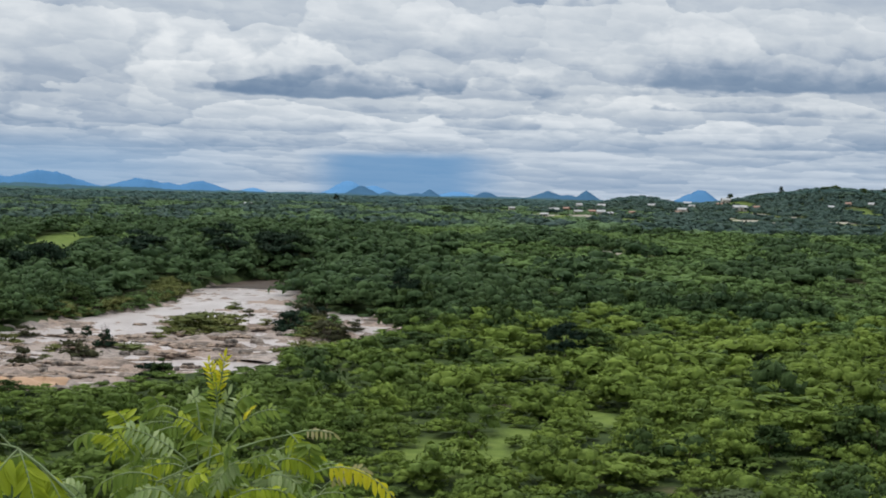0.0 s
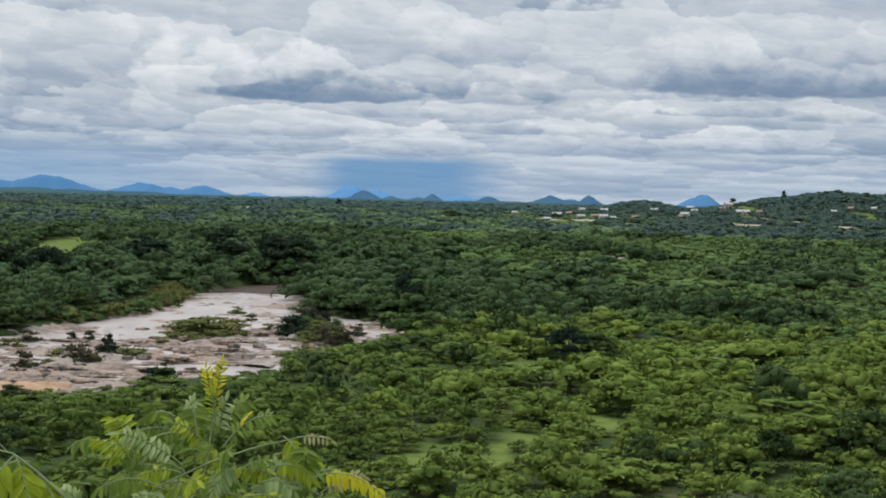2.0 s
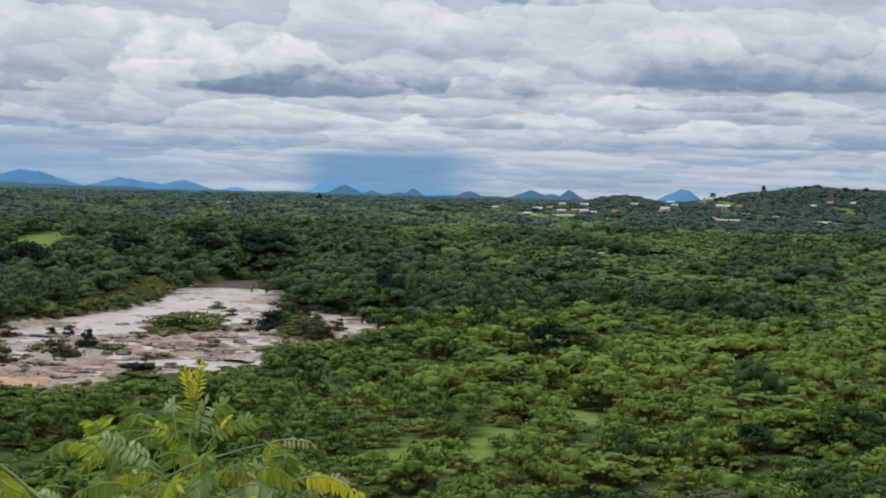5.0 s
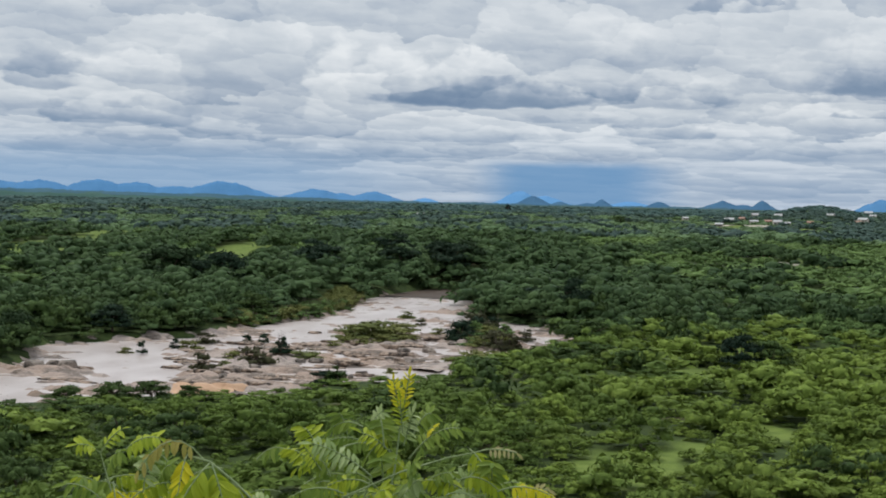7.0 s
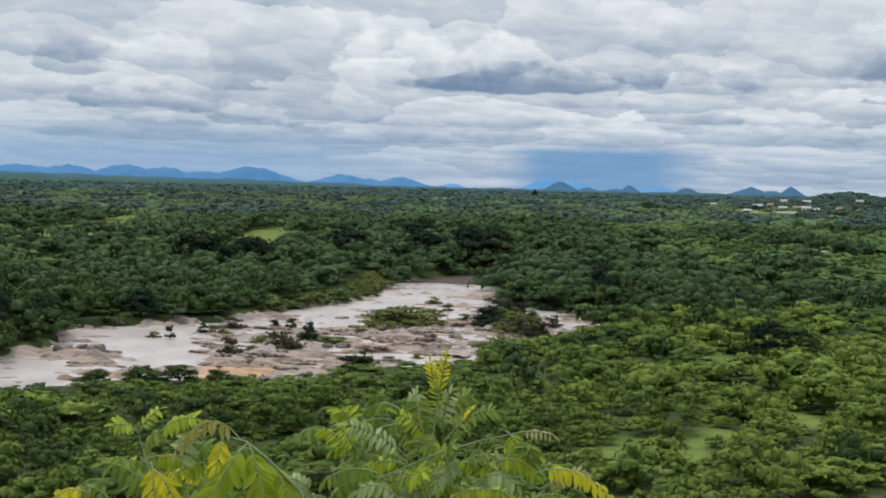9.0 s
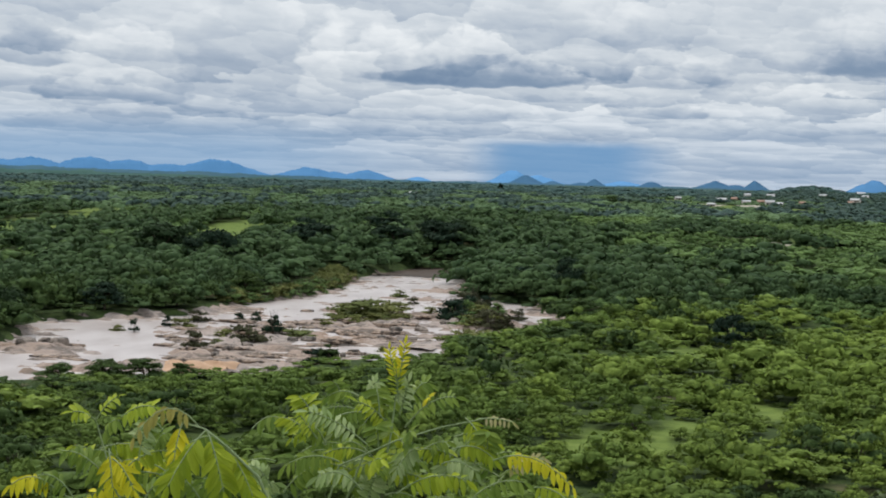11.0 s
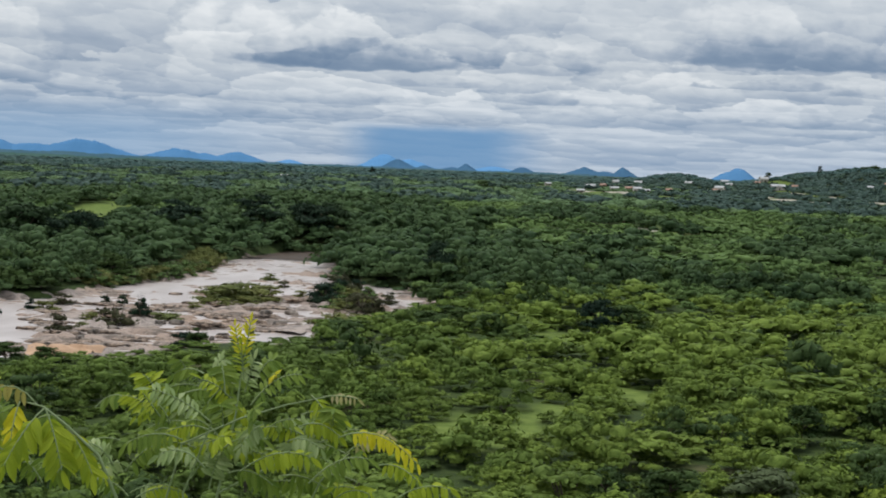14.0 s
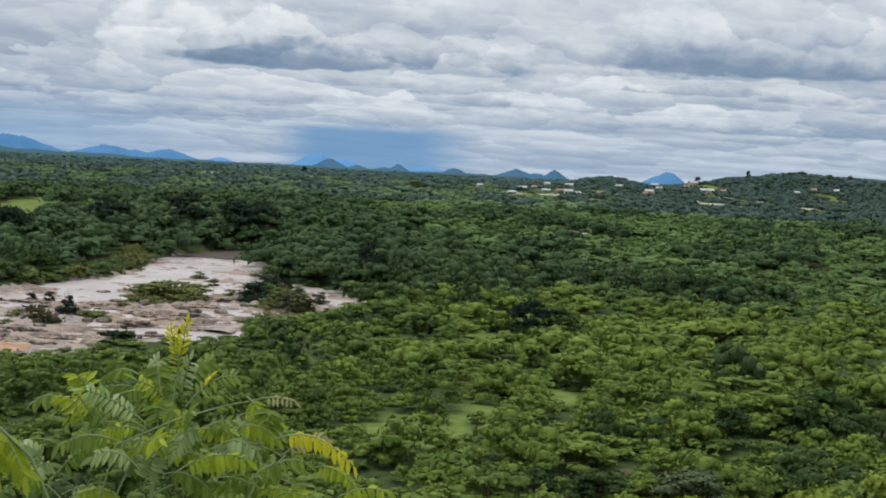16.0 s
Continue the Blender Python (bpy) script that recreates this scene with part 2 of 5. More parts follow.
def foliage(name, dark, bright, patch, through_light=0.07, rough=0.6):
    """Leaves: each clump its own shade, each tree its own tint, and wide patches of the land another."""
    m = bpy.data.materials.new(name)
    m.use_nodes = True
    n = Nodes(m.node_tree)
    geo = n.add("ShaderNodeNewGeometry")
    place = geo.outputs["Position"]
    own = n.math("FRACT", n.math("ADD", n.add("ShaderNodeAttribute", attribute_name="tint").outputs["Fac"], n.add("ShaderNodeObjectInfo").outputs["Random"]))
    grain = n.noise(place, 2.6, 4.0, 0.7).outputs["Fac"]
    clump = n.noise(place, 0.55, 2.0, 0.5).outputs["Fac"]
    shade = n.math("ADD", n.math("MULTIPLY", n.ramp(grain, 0.3, 0.7), 0.36), n.math("ADD", n.math("MULTIPLY", own, 0.36), n.math("MULTIPLY", n.ramp(clump, 0.3, 0.7), 0.28)))
    colour = n.mix(shade, dark, bright)
    other = n.ramp(n.math("FRACT", n.math("MULTIPLY", own, 7.31)), 0.78, 0.86)
    colour = n.mix(n.math("MULTIPLY", other, 0.4), colour, (0.050, 0.080, 0.026))
    wide = n.ramp(n.noise(place, 0.022, 3.0, 0.5).outputs["Fac"], 0.4, 0.66)
    colour = n.mix(n.math("MULTIPLY", wide, 0.4), colour, patch)
    shader = n.add("ShaderNodeBsdfPrincipled", in_Base_Color=colour, in_Roughness=rough)
    n.put(shader.inputs["Specular IOR Level"], 0.04)
    rough_leaf = n.add("ShaderNodeBump", in_Height=n.noise(place, 3.2, 4.0, 0.65).outputs["Fac"], in_Strength=0.7, in_Distance=0.30)
    n.put(shader.inputs["Normal"], rough_leaf.outputs[0])
    glow = n.add("ShaderNodeBsdfTranslucent", in_Color=n.mix(0.5, colour, bright))
    both = n.add("ShaderNodeMixShader")
    n.put(both.inputs[0], through_light)
    n.put(both.inputs[1], shader.outputs[0])
    n.put(both.inputs[2], glow.outputs[0])
    n.add("ShaderNodeOutputMaterial", in_Surface=both.outputs[0])
    return m


SCRUB = foliage("scrub_leaves", (0.042, 0.072, 0.014), (0.208, 0.280, 0.052), (0.170, 0.224, 0.042))
BUSH = foliage("bush_leaves", (0.026, 0.050, 0.011), (0.162, 0.230, 0.048), (0.126, 0.174, 0.036))
WOOD = foliage("tree_leaves", (0.011, 0.026, 0.010), (0.078, 0.120, 0.034), (0.060, 0.092, 0.025))
# these five carry distance haze in the leaf colour, stronger farther off
WOOD_MID = foliage("lightly_hazed_tree_leaves", (0.013, 0.031, 0.014), (0.082, 0.130, 0.048), (0.063, 0.100, 0.036))
BUSH_MID = foliage("lightly_hazed_bush_leaves", (0.028, 0.058, 0.019), (0.156, 0.234, 0.070), (0.124, 0.182, 0.053))
WOOD_FAR = foliage("hazed_tree_leaves", (0.022, 0.042, 0.038), (0.068, 0.106, 0.082), (0.054, 0.086, 0.066))
BUSH_FAR = foliage("hazed_bush_leaves", (0.058, 0.106, 0.048), (0.140, 0.208, 0.092), (0.125, 0.180, 0.078))
WOOD_DISTANT = foliage("far_hazed_leaves", (0.034, 0.066, 0.062), (0.072, 0.124, 0.108), (0.060, 0.104, 0.090))
LIME_TREE = foliage("bright_tree_leaves", (0.090, 0.130, 0.020), (0.270, 0.330, 0.050), (0.240, 0.290, 0.045))
GREY_BUSH = foliage("grey_bush_leaves", (0.050, 0.070, 0.030), (0.105, 0.130, 0.062), (0.090, 0.112, 0.050))
REED = foliage("reed_leaves", (0.086, 0.098, 0.030), (0.180, 0.184, 0.058), (0.120, 0.134, 0.040))
DARK_TREE = foliage("dark_tree_leaves", (0.007, 0.017, 0.012), (0.028, 0.050, 0.026), (0.022, 0.038, 0.019))
RIVER_SHRUB = foliage("brown_green_leaves", (0.026, 0.030, 0.016), (0.085, 0.082, 0.040), (0.060, 0.064, 0.030))
BARK = surface("bark", lambda n, p: n.mix(n.noise(p, 3.0, 4.0).outputs["Fac"], (0.05, 0.038, 0.028), (0.16, 0.125, 0.095)), 0.9, (9.0, 0.6, 0.03))


def soil_colour(n, p):
    meadow = n.mix(n.ramp(n.noise(p, 0.35, 5.0, 0.65).outputs["Fac"], 0.3, 0.7), (0.075, 0.110, 0.022), (0.140, 0.185, 0.042))
    # the ground outside the glades is a darker green
    darker_green = n.mix(n.ramp(n.noise(p, 0.5, 5.0, 0.65).outputs["Fac"], 0.3, 0.7), (0.022, 0.036, 0.012), (0.052, 0.074, 0.020))
    grass = n.mix(n.add("ShaderNodeAttribute", attribute_name="tint").outputs["Fac"], darker_green, meadow)
    earth = n.mix(n.noise(p, 0.8, 4.0).outputs["Fac"], (0.16, 0.105, 0.065), (0.27, 0.19, 0.12))
    bare = n.ramp(n.noise(p, 0.045, 5.0, 0.6).outputs["Fac"], 0.60, 0.72)
    return n.mix(n.math("MULTIPLY", bare, 0.5), grass, earth)


def rock_colour(n, p):
    wide = n.ramp(n.noise(p, 0.06, 4.0, 0.6).outputs["Fac"], 0.35, 0.65)
    stone = n.mix(wide, (0.30, 0.215, 0.165), (0.33, 0.27, 0.235))
    streak = n.vec("MULTIPLY", p, (0.55, 1.0, 1.6))
    stain = n.ramp(n.noise(streak, 0.32, 6.0, 0.7).outputs["Fac"], 0.46, 0.60)
    stone = n.mix(n.math("MULTIPLY", stain, 0.76), stone, (0.045, 0.034, 0.026))
    sand = n.ramp(n.noise(p, 0.035, 3.0, 0.5).outputs["Fac"], 0.56, 0.68)
    stone = n.mix(n.math("MULTIPLY", sand, 0.6), stone, (0.30, 0.19, 0.12))
    return n.mix(n.math("MULTIPLY", n.noise(p, 2.2, 3.0).outputs["Fac"], 0.3), stone, (0.30, 0.25, 0.21))


def water_colour(n, p):
    return n.mix(n.ramp(n.noise(n.vec("MULTIPLY", p, (0.16, 0.07, 1.0)), 1.0, 4.0, 0.6).outputs["Fac"], 0.3, 0.7), (0.33, 0.275, 0.25), (0.45, 0.395, 0.37))


GROUND = surface("grass_and_soil", soil_colour, 0.95, (1.2, 0.7, 0.25), 0.1)
ROCK = surface("granite", rock_colour, 0.75, (1.3, 0.9, 0.4))
BOULDER = surface("stained_granite", lambda n, p: n.mix(n.ramp(n.noise(p, 0.7, 5.0, 0.65).outputs["Fac"], 0.35, 0.65), (0.05, 0.042, 0.036), (0.27, 0.22, 0.18)), 0.85, (3.0, 0.7, 0.15))
LEDGE = surface("ledge_granite", lambda n, p: n.mix(n.ramp(n.noise(p, 0.9, 6.0, 0.7).outputs["Fac"], 0.40, 0.60), (0.045, 0.033, 0.026), (0.32, 0.235, 0.175)), 0.85, (2.5, 0.8, 0.2))
YARD = surface("bare_earth", lambda n, p: n.mix(n.noise(p, 0.08, 5.0, 0.6).outputs["Fac"], (0.22, 0.205, 0.15), (0.38, 0.34, 0.27)), 0.95, (1.0, 0.4, 0.1))
WHITEWASH = surface("whitewash", lambda n, p: n.mix(n.noise(p, 0.9, 4.0).outputs["Fac"], (0.36, 0.31, 0.26), (0.55, 0.50, 0.45)), 0.9)
MUD_WALL = surface("mud_brick", lambda n, p: n.mix(n.noise(p, 0.9, 4.0).outputs["Fac"], (0.26, 0.16, 0.11), (0.42, 0.29, 0.21)), 0.95)
ROOF_PALE = surface("weathered_zinc", lambda n, p: n.mix(n.noise(p, 0.7, 4.0).outputs["Fac"], (0.26, 0.25, 0.25), (0.48, 0.47, 0.46)), 0.5)
ROOF_RUST = surface("rusty_sheet", lambda n, p: n.mix(n.noise(p, 0.7, 4.0).outputs["Fac"], (0.20, 0.10, 0.07), (0.38, 0.24, 0.18)), 0.7)
DARK_WOOD = surface("dark_wood", lambda n, p: n.mix(n.noise(p, 5.0, 3.0).outputs["Fac"], (0.05, 0.035, 0.025), (0.10, 0.07, 0.05)), 0.7)
DARK_GLASS = surface("dark_pane", lambda n, p: n.mix(n.noise(p, 0.5, 2.0).outputs["Fac"], (0.02, 0.022, 0.025), (0.04, 0.045, 0.05)), 0.15)
WATER = surface("muddy_water", water_colour, 0.32, (0.9, 0.25, 0.12), 0.35)
MUD = surface("still_brown_water", lambda n, p: n.mix(n.noise(p, 0.2, 4.0).outputs["Fac"], (0.040, 0.028, 0.020), (0.075, 0.054, 0.040)), 0.6, (0.8, 0.2, 0.1), 0.1)
SAND = surface("river_sand", lambda n, p: n.mix(n.noise(p, 0.5, 4.0).outputs["Fac"], (0.36, 0.22, 0.13), (0.47, 0.31, 0.20)), 0.9, (4.0, 0.4, 0.06))


# land seen far off: the blue of the haze is put into its base colour
def hazy_land(name, top, foot):
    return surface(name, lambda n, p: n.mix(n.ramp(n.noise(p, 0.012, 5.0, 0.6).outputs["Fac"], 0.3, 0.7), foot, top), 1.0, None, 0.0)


HILL_NEAR = hazy_land("hazy_hill_woods", (0.058, 0.126, 0.205), (0.046, 0.104, 0.175))
HILL_FAR = hazy_land("hazy_hill_slopes", (0.080, 0.190, 0.340), (0.068, 0.168, 0.305))
PLAIN_FAR = hazy_land("hazy_far_plain_woods", (0.060, 0.112, 0.140), (0.046, 0.092, 0.118))
PLAIN_NEAR = hazy_land("hazy_plain_woods", (0.058, 0.104, 0.088), (0.042, 0.080, 0.068))
HILL_FAINT = hazy_land("faint_hazy_slopes", (0.105, 0.240, 0.420), (0.095, 0.222, 0.395))


def leaf_green(name, a, b, vein):
    """A thin leaflet: light shines through it; each differs a little."""
    m = bpy.data.materials.new(name)
    m.use_nodes = True
    n = Nodes(m.node_tree)
    own = n.add("ShaderNodeObjectInfo").outputs["Random"]
    coord = n.add("ShaderNodeTexCoord").outputs["Object"]
    colour = n.mix(own, a, b)
    blotch = n.ramp(n.noise(coord, 55.0, 4.0, 0.6).outputs["Fac"], 0.42, 0.7)
    colour = n.mix(n.math("MULTIPLY", blotch, 0.45), colour, vein)
    shader = n.add("ShaderNodeBsdfPrincipled", in_Base_Color=colour, in_Roughness=0.5)
    n.put(shader.inputs["Specular IOR Level"], 0.14)
    glow = n.add("ShaderNodeBsdfTranslucent", in_Color=n.mix(0.35, colour, b))
    both = n.add("ShaderNodeMixShader")
    n.put(both.inputs[0], 0.45)
    n.put(both.inputs[1], shader.outputs[0])
    n.put(both.inputs[2], glow.outputs[0])
    n.add("ShaderNodeOutputMaterial", in_Surface=both.outputs[0])
    return m


YELLOW = leaf_green("yellow_leaflet", (0.50, 0.45, 0.018), (0.74, 0.64, 0.035), (0.40, 0.40, 0.03))
LIME = leaf_green("lime_leaflet", (0.23, 0.30, 0.020), (0.42, 0.47, 0.040), (0.17, 0.24, 0.02))
GREEN = leaf_green("green_leaflet", (0.11, 0.175, 0.026), (0.23, 0.30, 0.050), (0.08, 0.14, 0.02))
PALE = leaf_green("pale_leaflet", (0.22, 0.30, 0.10), (0.40, 0.46, 0.22), (0.15, 0.22, 0.06))
OLIVE = leaf_green("browning_leaflet", (0.27, 0.25, 0.05), (0.42, 0.36, 0.10), (0.22, 0.15, 0.06))
DRY = leaf_green("dry_leaflet", (0.30, 0.29, 0.10), (0.44, 0.38, 0.20), (0.24, 0.17, 0.10))
STALK = surface("green_stalk", lambda n, p: n.mix(n.noise(p, 30.0, 3.0).outputs["Fac"], (0.13, 0.19, 0.07), (0.28, 0.32, 0.17)), 0.6)

# ---- the land ----
def smooth(a, b, v):
    s = np.clip((v - a) / (b - a), 0, 1)
    return s * s * (3 - 2 * s)


def waves(x, y, size, seed):
    """A soft random field from -1 to 1, the same at every build."""
    rng = np.random.default_rng(seed)
    total = np.zeros_like(x, dtype=float)
    for k in range(7):
        a = rng.uniform(0, math.tau)
        f = math.tau / size * rng.uniform(0.6, 1.7)
        total += np.sin((x * math.cos(a) + y * math.sin(a)) * f + rng.uniform(0, math.tau) + 1.3 * np.sin((y * math.cos(a) - x * math.sin(a)) * f * 0.6 + k))
    return total / 4.2


# the river's two banks, corner by corner
RIVER = np.array((
    (-79, 169), (-88, 184), (-91, 197), (-90, 210), (-92, 224), (-98, 238), (-96, 244), (-86, 252), (-74, 263), (-73, 284), (-66, 303), (-62, 316), (-61, 340), (-63, 374),
    (-58, 400), (-52, 425), (-38, 431), (-36, 388), (-31, 345), (-29, 326), (-24, 316), (-15, 311), (-10, 298), (-7, 287), (-7, 273), (-11, 262),
    (-15, 248), (-19, 238), (-25, 230), (-23, 214), (-24, 207), (-29, 203), (-37, 200), (-41, 193), (-45, 184), (-53, 179), (-60, 178), (-66, 176), (-71, 171), (-75, 166), (-82, 158),
    (-110, 130), (-150, 110), (-175, 130), (-120, 150)), dtype=float)


def bank(x, y):
    """How far a place lies inside the river's banks (metres; less than 0 on the land)."""
    best = np.full(x.shape, 1e9)
    inside = np.zeros(x.shape, bool)
    for (ax, ay), (bx, by) in zip(RIVER, np.roll(RIVER, -1, 0)):
        dx, dy = bx - ax, by - ay
        s = np.clip(((x - ax) * dx + (y - ay) * dy) / (dx * dx + dy * dy), 0, 1)
        best = np.minimum(best, np.hypot(x - ax - s * dx, y - ay - s * dy))
        cross = (ay > y) != (by > y)
        inside ^= cross & (x < (bx - ax) * (y - ay) / (by - ay + 1e-12) + ax)
    return np.where(inside, best, -best)


def ground(x, y):
    """The height of the land."""
    x, y = np.asarray(x, float), np.asarray(y, float)
    r, a = np.hypot(x, y), np.degrees(np.arctan2(x, y))
    z = 24.4 * np.exp(-(r / 42) ** 2)
    z += 17 * (1 - np.exp(-np.maximum(r - 350, 0) / 404))
    ridge = 10 * np.exp(-((a - 8.4) / 1.6) ** 2) + 19.5 * smooth(9.0, 15.4, a) + 3 * np.exp(-((a - 16.2) / 1.2) ** 2)
    z += ridge * np.exp(-((r - 1330) / 170) ** 2) * np.where(np.abs(a) < 60, 1, 0)
    z += waves(x, y, 90, 5) * 0.5 * smooth(60, 120, r) * (1 + smooth(400, 900, r))
    inner = bank(x, y)
    return z * (1 - smooth(-14, 0, inner) * (r > 120)) - 3.2 * smooth(-3, 3, inner)


def mesh_from(name, verts, faces, material, flat=False, tints=None):
    """A mesh from arrays; faces: one array of rows of three or four corners, or a list of such arrays."""
    data = bpy.data.meshes.new(name)
    groups = faces if isinstance(faces, list) else [faces]
    loops = np.concatenate([f.ravel() for f in groups]).astype(np.int32)
    sizes = np.concatenate([np.full(len(f), f.shape[1]) for f in groups]).astype(np.int32)
    data.vertices.add(len(verts))
    data.vertices.foreach_set("co", np.ascontiguousarray(verts, dtype=np.float32).ravel())
    data.loops.add(len(loops))
    data.loops.foreach_set("vertex_index", loops)
    data.polygons.add(len(sizes))
    data.polygons.foreach_set("loop_start", np.concatenate(([0], np.cumsum(sizes)[:-1])).astype(np.int32))
    data.polygons.foreach_set("use_smooth", np.full(len(sizes), not flat))
    data.update(calc_edges=True)
    for m in material if isinstance(material, tuple) else (material,):
        data.materials.append(m)
    if isinstance(material, tuple):
        data.polygons.foreach_set("material_index", np.concatenate([np.full(len(f), k) for k, f in enumerate(groups)]).astype(np.int32))
    if tints is not None:
        data.attributes.new("tint", "FLOAT", "POINT").data.foreach_set("value", tints.astype(np.float32))
    return data


def grid_faces(rows, columns, keep=None):
    i = np.arange(rows - 1)[:, None] * columns + np.arange(columns - 1)
    quads = np.stack([i, i + 1, i + columns + 1, i + columns], -1).reshape(-1, 4)
    return quads if keep is None else quads[keep[quads].any(1)]


def used(verts, faces):
    """Only the corners that the faces use."""
    ids, back = np.unique(faces, return_inverse=True)
    return verts[ids], back.reshape(faces.shape)


# ---- the river ----
def river_rock(x, y):
    """The bed of the river: slabs that rise in steps out of the muddy water."""
    inner = bank(x, y)
    u, v = x * 0.94 - y * 0.34, x * 0.34 + y * 0.94
    slabs = waves(u, v * 1.5, 30, 21) * 0.5 + waves(u, v * 2.2, 13, 22) * 0.5 + waves(u, v * 1.8, 6.5, 23) * 0.36
    slabs = slabs * 0.25 + np.floor(slabs * 2.4 + 0.5) / 2.4 * 0.75 + waves(x, y, 3.1, 24) * 0.14
    middle = np.exp(-(((x + 55) / 25) ** 2 + ((y - 226) / 30) ** 2)) * 0.62
    near = np.exp(-(((x + 48) / 15) ** 2 + ((y - 186) / 13) ** 2)) * 0.6
    isles = 1.25 * np.exp(-(((x + 42) / 10) ** 2 + ((y - 268) / 15) ** 2)) + 1.4 * np.exp(-(((x + 22.5) / 6.5) ** 2 + ((y - 273) / 17) ** 2)) + 0.7 * np.exp(-(((x + 18) / 7) ** 2 + ((y - 246) / 5) ** 2))
    spit = np.exp(-(((x + 82) / 9) ** 2 + ((y - 203) / 9) ** 2)) * 0.8
    channel = np.exp(-(((x + 80) / 11) ** 2 + ((y - 225) / 20) ** 2)) * 0.9 + np.exp(-(((x + 46) / 14) ** 2 + ((y - 412) / 24) ** 2)) * 1.6
    channel += np.exp(-(((x + 52) / 12) ** 2 + ((y - 290) / 30) ** 2)) * 0.35 + np.exp(-(((x + 34) / 14) ** 2 + ((y - 216) / 8) ** 2)) * 0.45
    z = -1.58 + slabs * 1.05 + middle + near + isles + spit - channel
    return z + 0.9 * smooth(3, -3, inner)


def build_river():
    x, y = np.meshgrid(np.arange(-180, 2, 0.85), np.arange(92, 440, 0.85), indexing="xy")
    inner = bank(x, y)
    verts = np.stack([x, y, river_rock(x, y)], -1).reshape(-1, 3)
    faces = grid_faces(*x.shape, keep=(inner > -2.5).ravel())
    bed = new("riverbed", mesh_from("riverbed", *used(verts, faces), ROCK, flat=True))
    tagged(bed, "pale brown granite slabs rising out of a muddy river", "riverbed", kind="structure")
    x, y = np.meshgrid(np.arange(-180, 2, 3.0), np.arange(92, 440, 3.0), indexing="xy")
    verts = np.stack([x, y, np.full(x.shape, -1.18)], -1).reshape(-1, 3)
    faces = grid_faces(*x.shape, keep=(bank(x, y) > -3).ravel())
    sheet = new("water", mesh_from("water", *used(verts, faces), WATER))
    tagged(sheet, "pale muddy river water flowing between granite slabs", "water", kind="structure")


build_river()


def build_pool():
    x, y = np.meshgrid(np.arange(-66, -24, 1.5), np.arange(382, 436, 1.5), indexing="xy")
    verts = np.stack([x, y, np.full(x.shape, -1.05)], -1).reshape(-1, 3)
    edge = 388 + 3 * waves(x, y, 18, 51)
    faces = grid_faces(*x.shape, keep=((bank(x, y) > -2) & (y > edge)).ravel())
    pool = new("pool_water", mesh_from("pool_water", *used(verts, faces), MUD))
    tagged(pool, "still dark brown pool at the head of the rapids", "water", kind="structure")


build_pool()


# ---- far hills ----
def hill(label, peaks, distance, material, sharp=1.8):
    """A range of hills; peaks: (turn, rise over the level, half width), all in degrees."""
    low, high = min(p[0] - 2.4 * p[2] for p in peaks), max(p[0] + 2.4 * p[2] for p in peaks)
    a, d = np.meshgrid(np.arange(low, high, 0.04), np.linspace(-1, 1, 17), indexing="ij")
    top = np.zeros_like(a)
    for turn_, rise_, half in peaks:
        height = EYE + distance * math.tan(math.radians(rise_)) - 12
        top = np.maximum(top, height * np.exp(-(np.abs(a - turn_) / half) ** sharp * 0.85))
    top *= 1 + 0.05 * waves(a * 10, d * 2, 7, 31) + 0.025 * waves(a * 10, d * 6, 2.1, 32)
    r = distance + d * 160
    x, y = r * np.sin(np.radians(a)), r * np.cos(np.radians(a))
    z = 12 + top * (1 - np.abs(d) ** 1.7)
    verts = np.stack([x, y, z], -1).reshape(-1, 3)
    ob = new("hill", mesh_from("hill", verts, grid_faces(*a.shape), material))
    tagged(ob, label, "hill", "hills on the horizon", kind="structure")


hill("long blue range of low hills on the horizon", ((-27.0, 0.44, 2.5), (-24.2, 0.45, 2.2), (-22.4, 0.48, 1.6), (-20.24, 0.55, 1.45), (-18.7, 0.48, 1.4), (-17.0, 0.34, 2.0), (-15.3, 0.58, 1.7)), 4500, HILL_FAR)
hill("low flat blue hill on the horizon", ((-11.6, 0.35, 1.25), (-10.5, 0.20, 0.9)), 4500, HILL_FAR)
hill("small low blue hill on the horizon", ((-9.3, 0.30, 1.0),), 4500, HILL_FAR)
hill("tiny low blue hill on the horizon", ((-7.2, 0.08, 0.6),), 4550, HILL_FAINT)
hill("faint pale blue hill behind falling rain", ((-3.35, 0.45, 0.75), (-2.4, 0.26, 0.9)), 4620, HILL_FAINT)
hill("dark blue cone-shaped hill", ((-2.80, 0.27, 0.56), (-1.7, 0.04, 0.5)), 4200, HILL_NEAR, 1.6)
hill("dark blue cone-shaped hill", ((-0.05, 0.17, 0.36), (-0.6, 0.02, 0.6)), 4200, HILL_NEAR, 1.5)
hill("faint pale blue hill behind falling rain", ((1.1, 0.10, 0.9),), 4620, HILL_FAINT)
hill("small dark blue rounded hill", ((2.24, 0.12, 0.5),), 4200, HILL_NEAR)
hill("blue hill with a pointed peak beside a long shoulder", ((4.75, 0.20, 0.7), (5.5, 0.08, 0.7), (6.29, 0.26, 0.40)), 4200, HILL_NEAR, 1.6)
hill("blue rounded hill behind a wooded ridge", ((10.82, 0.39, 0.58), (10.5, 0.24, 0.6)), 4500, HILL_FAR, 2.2)

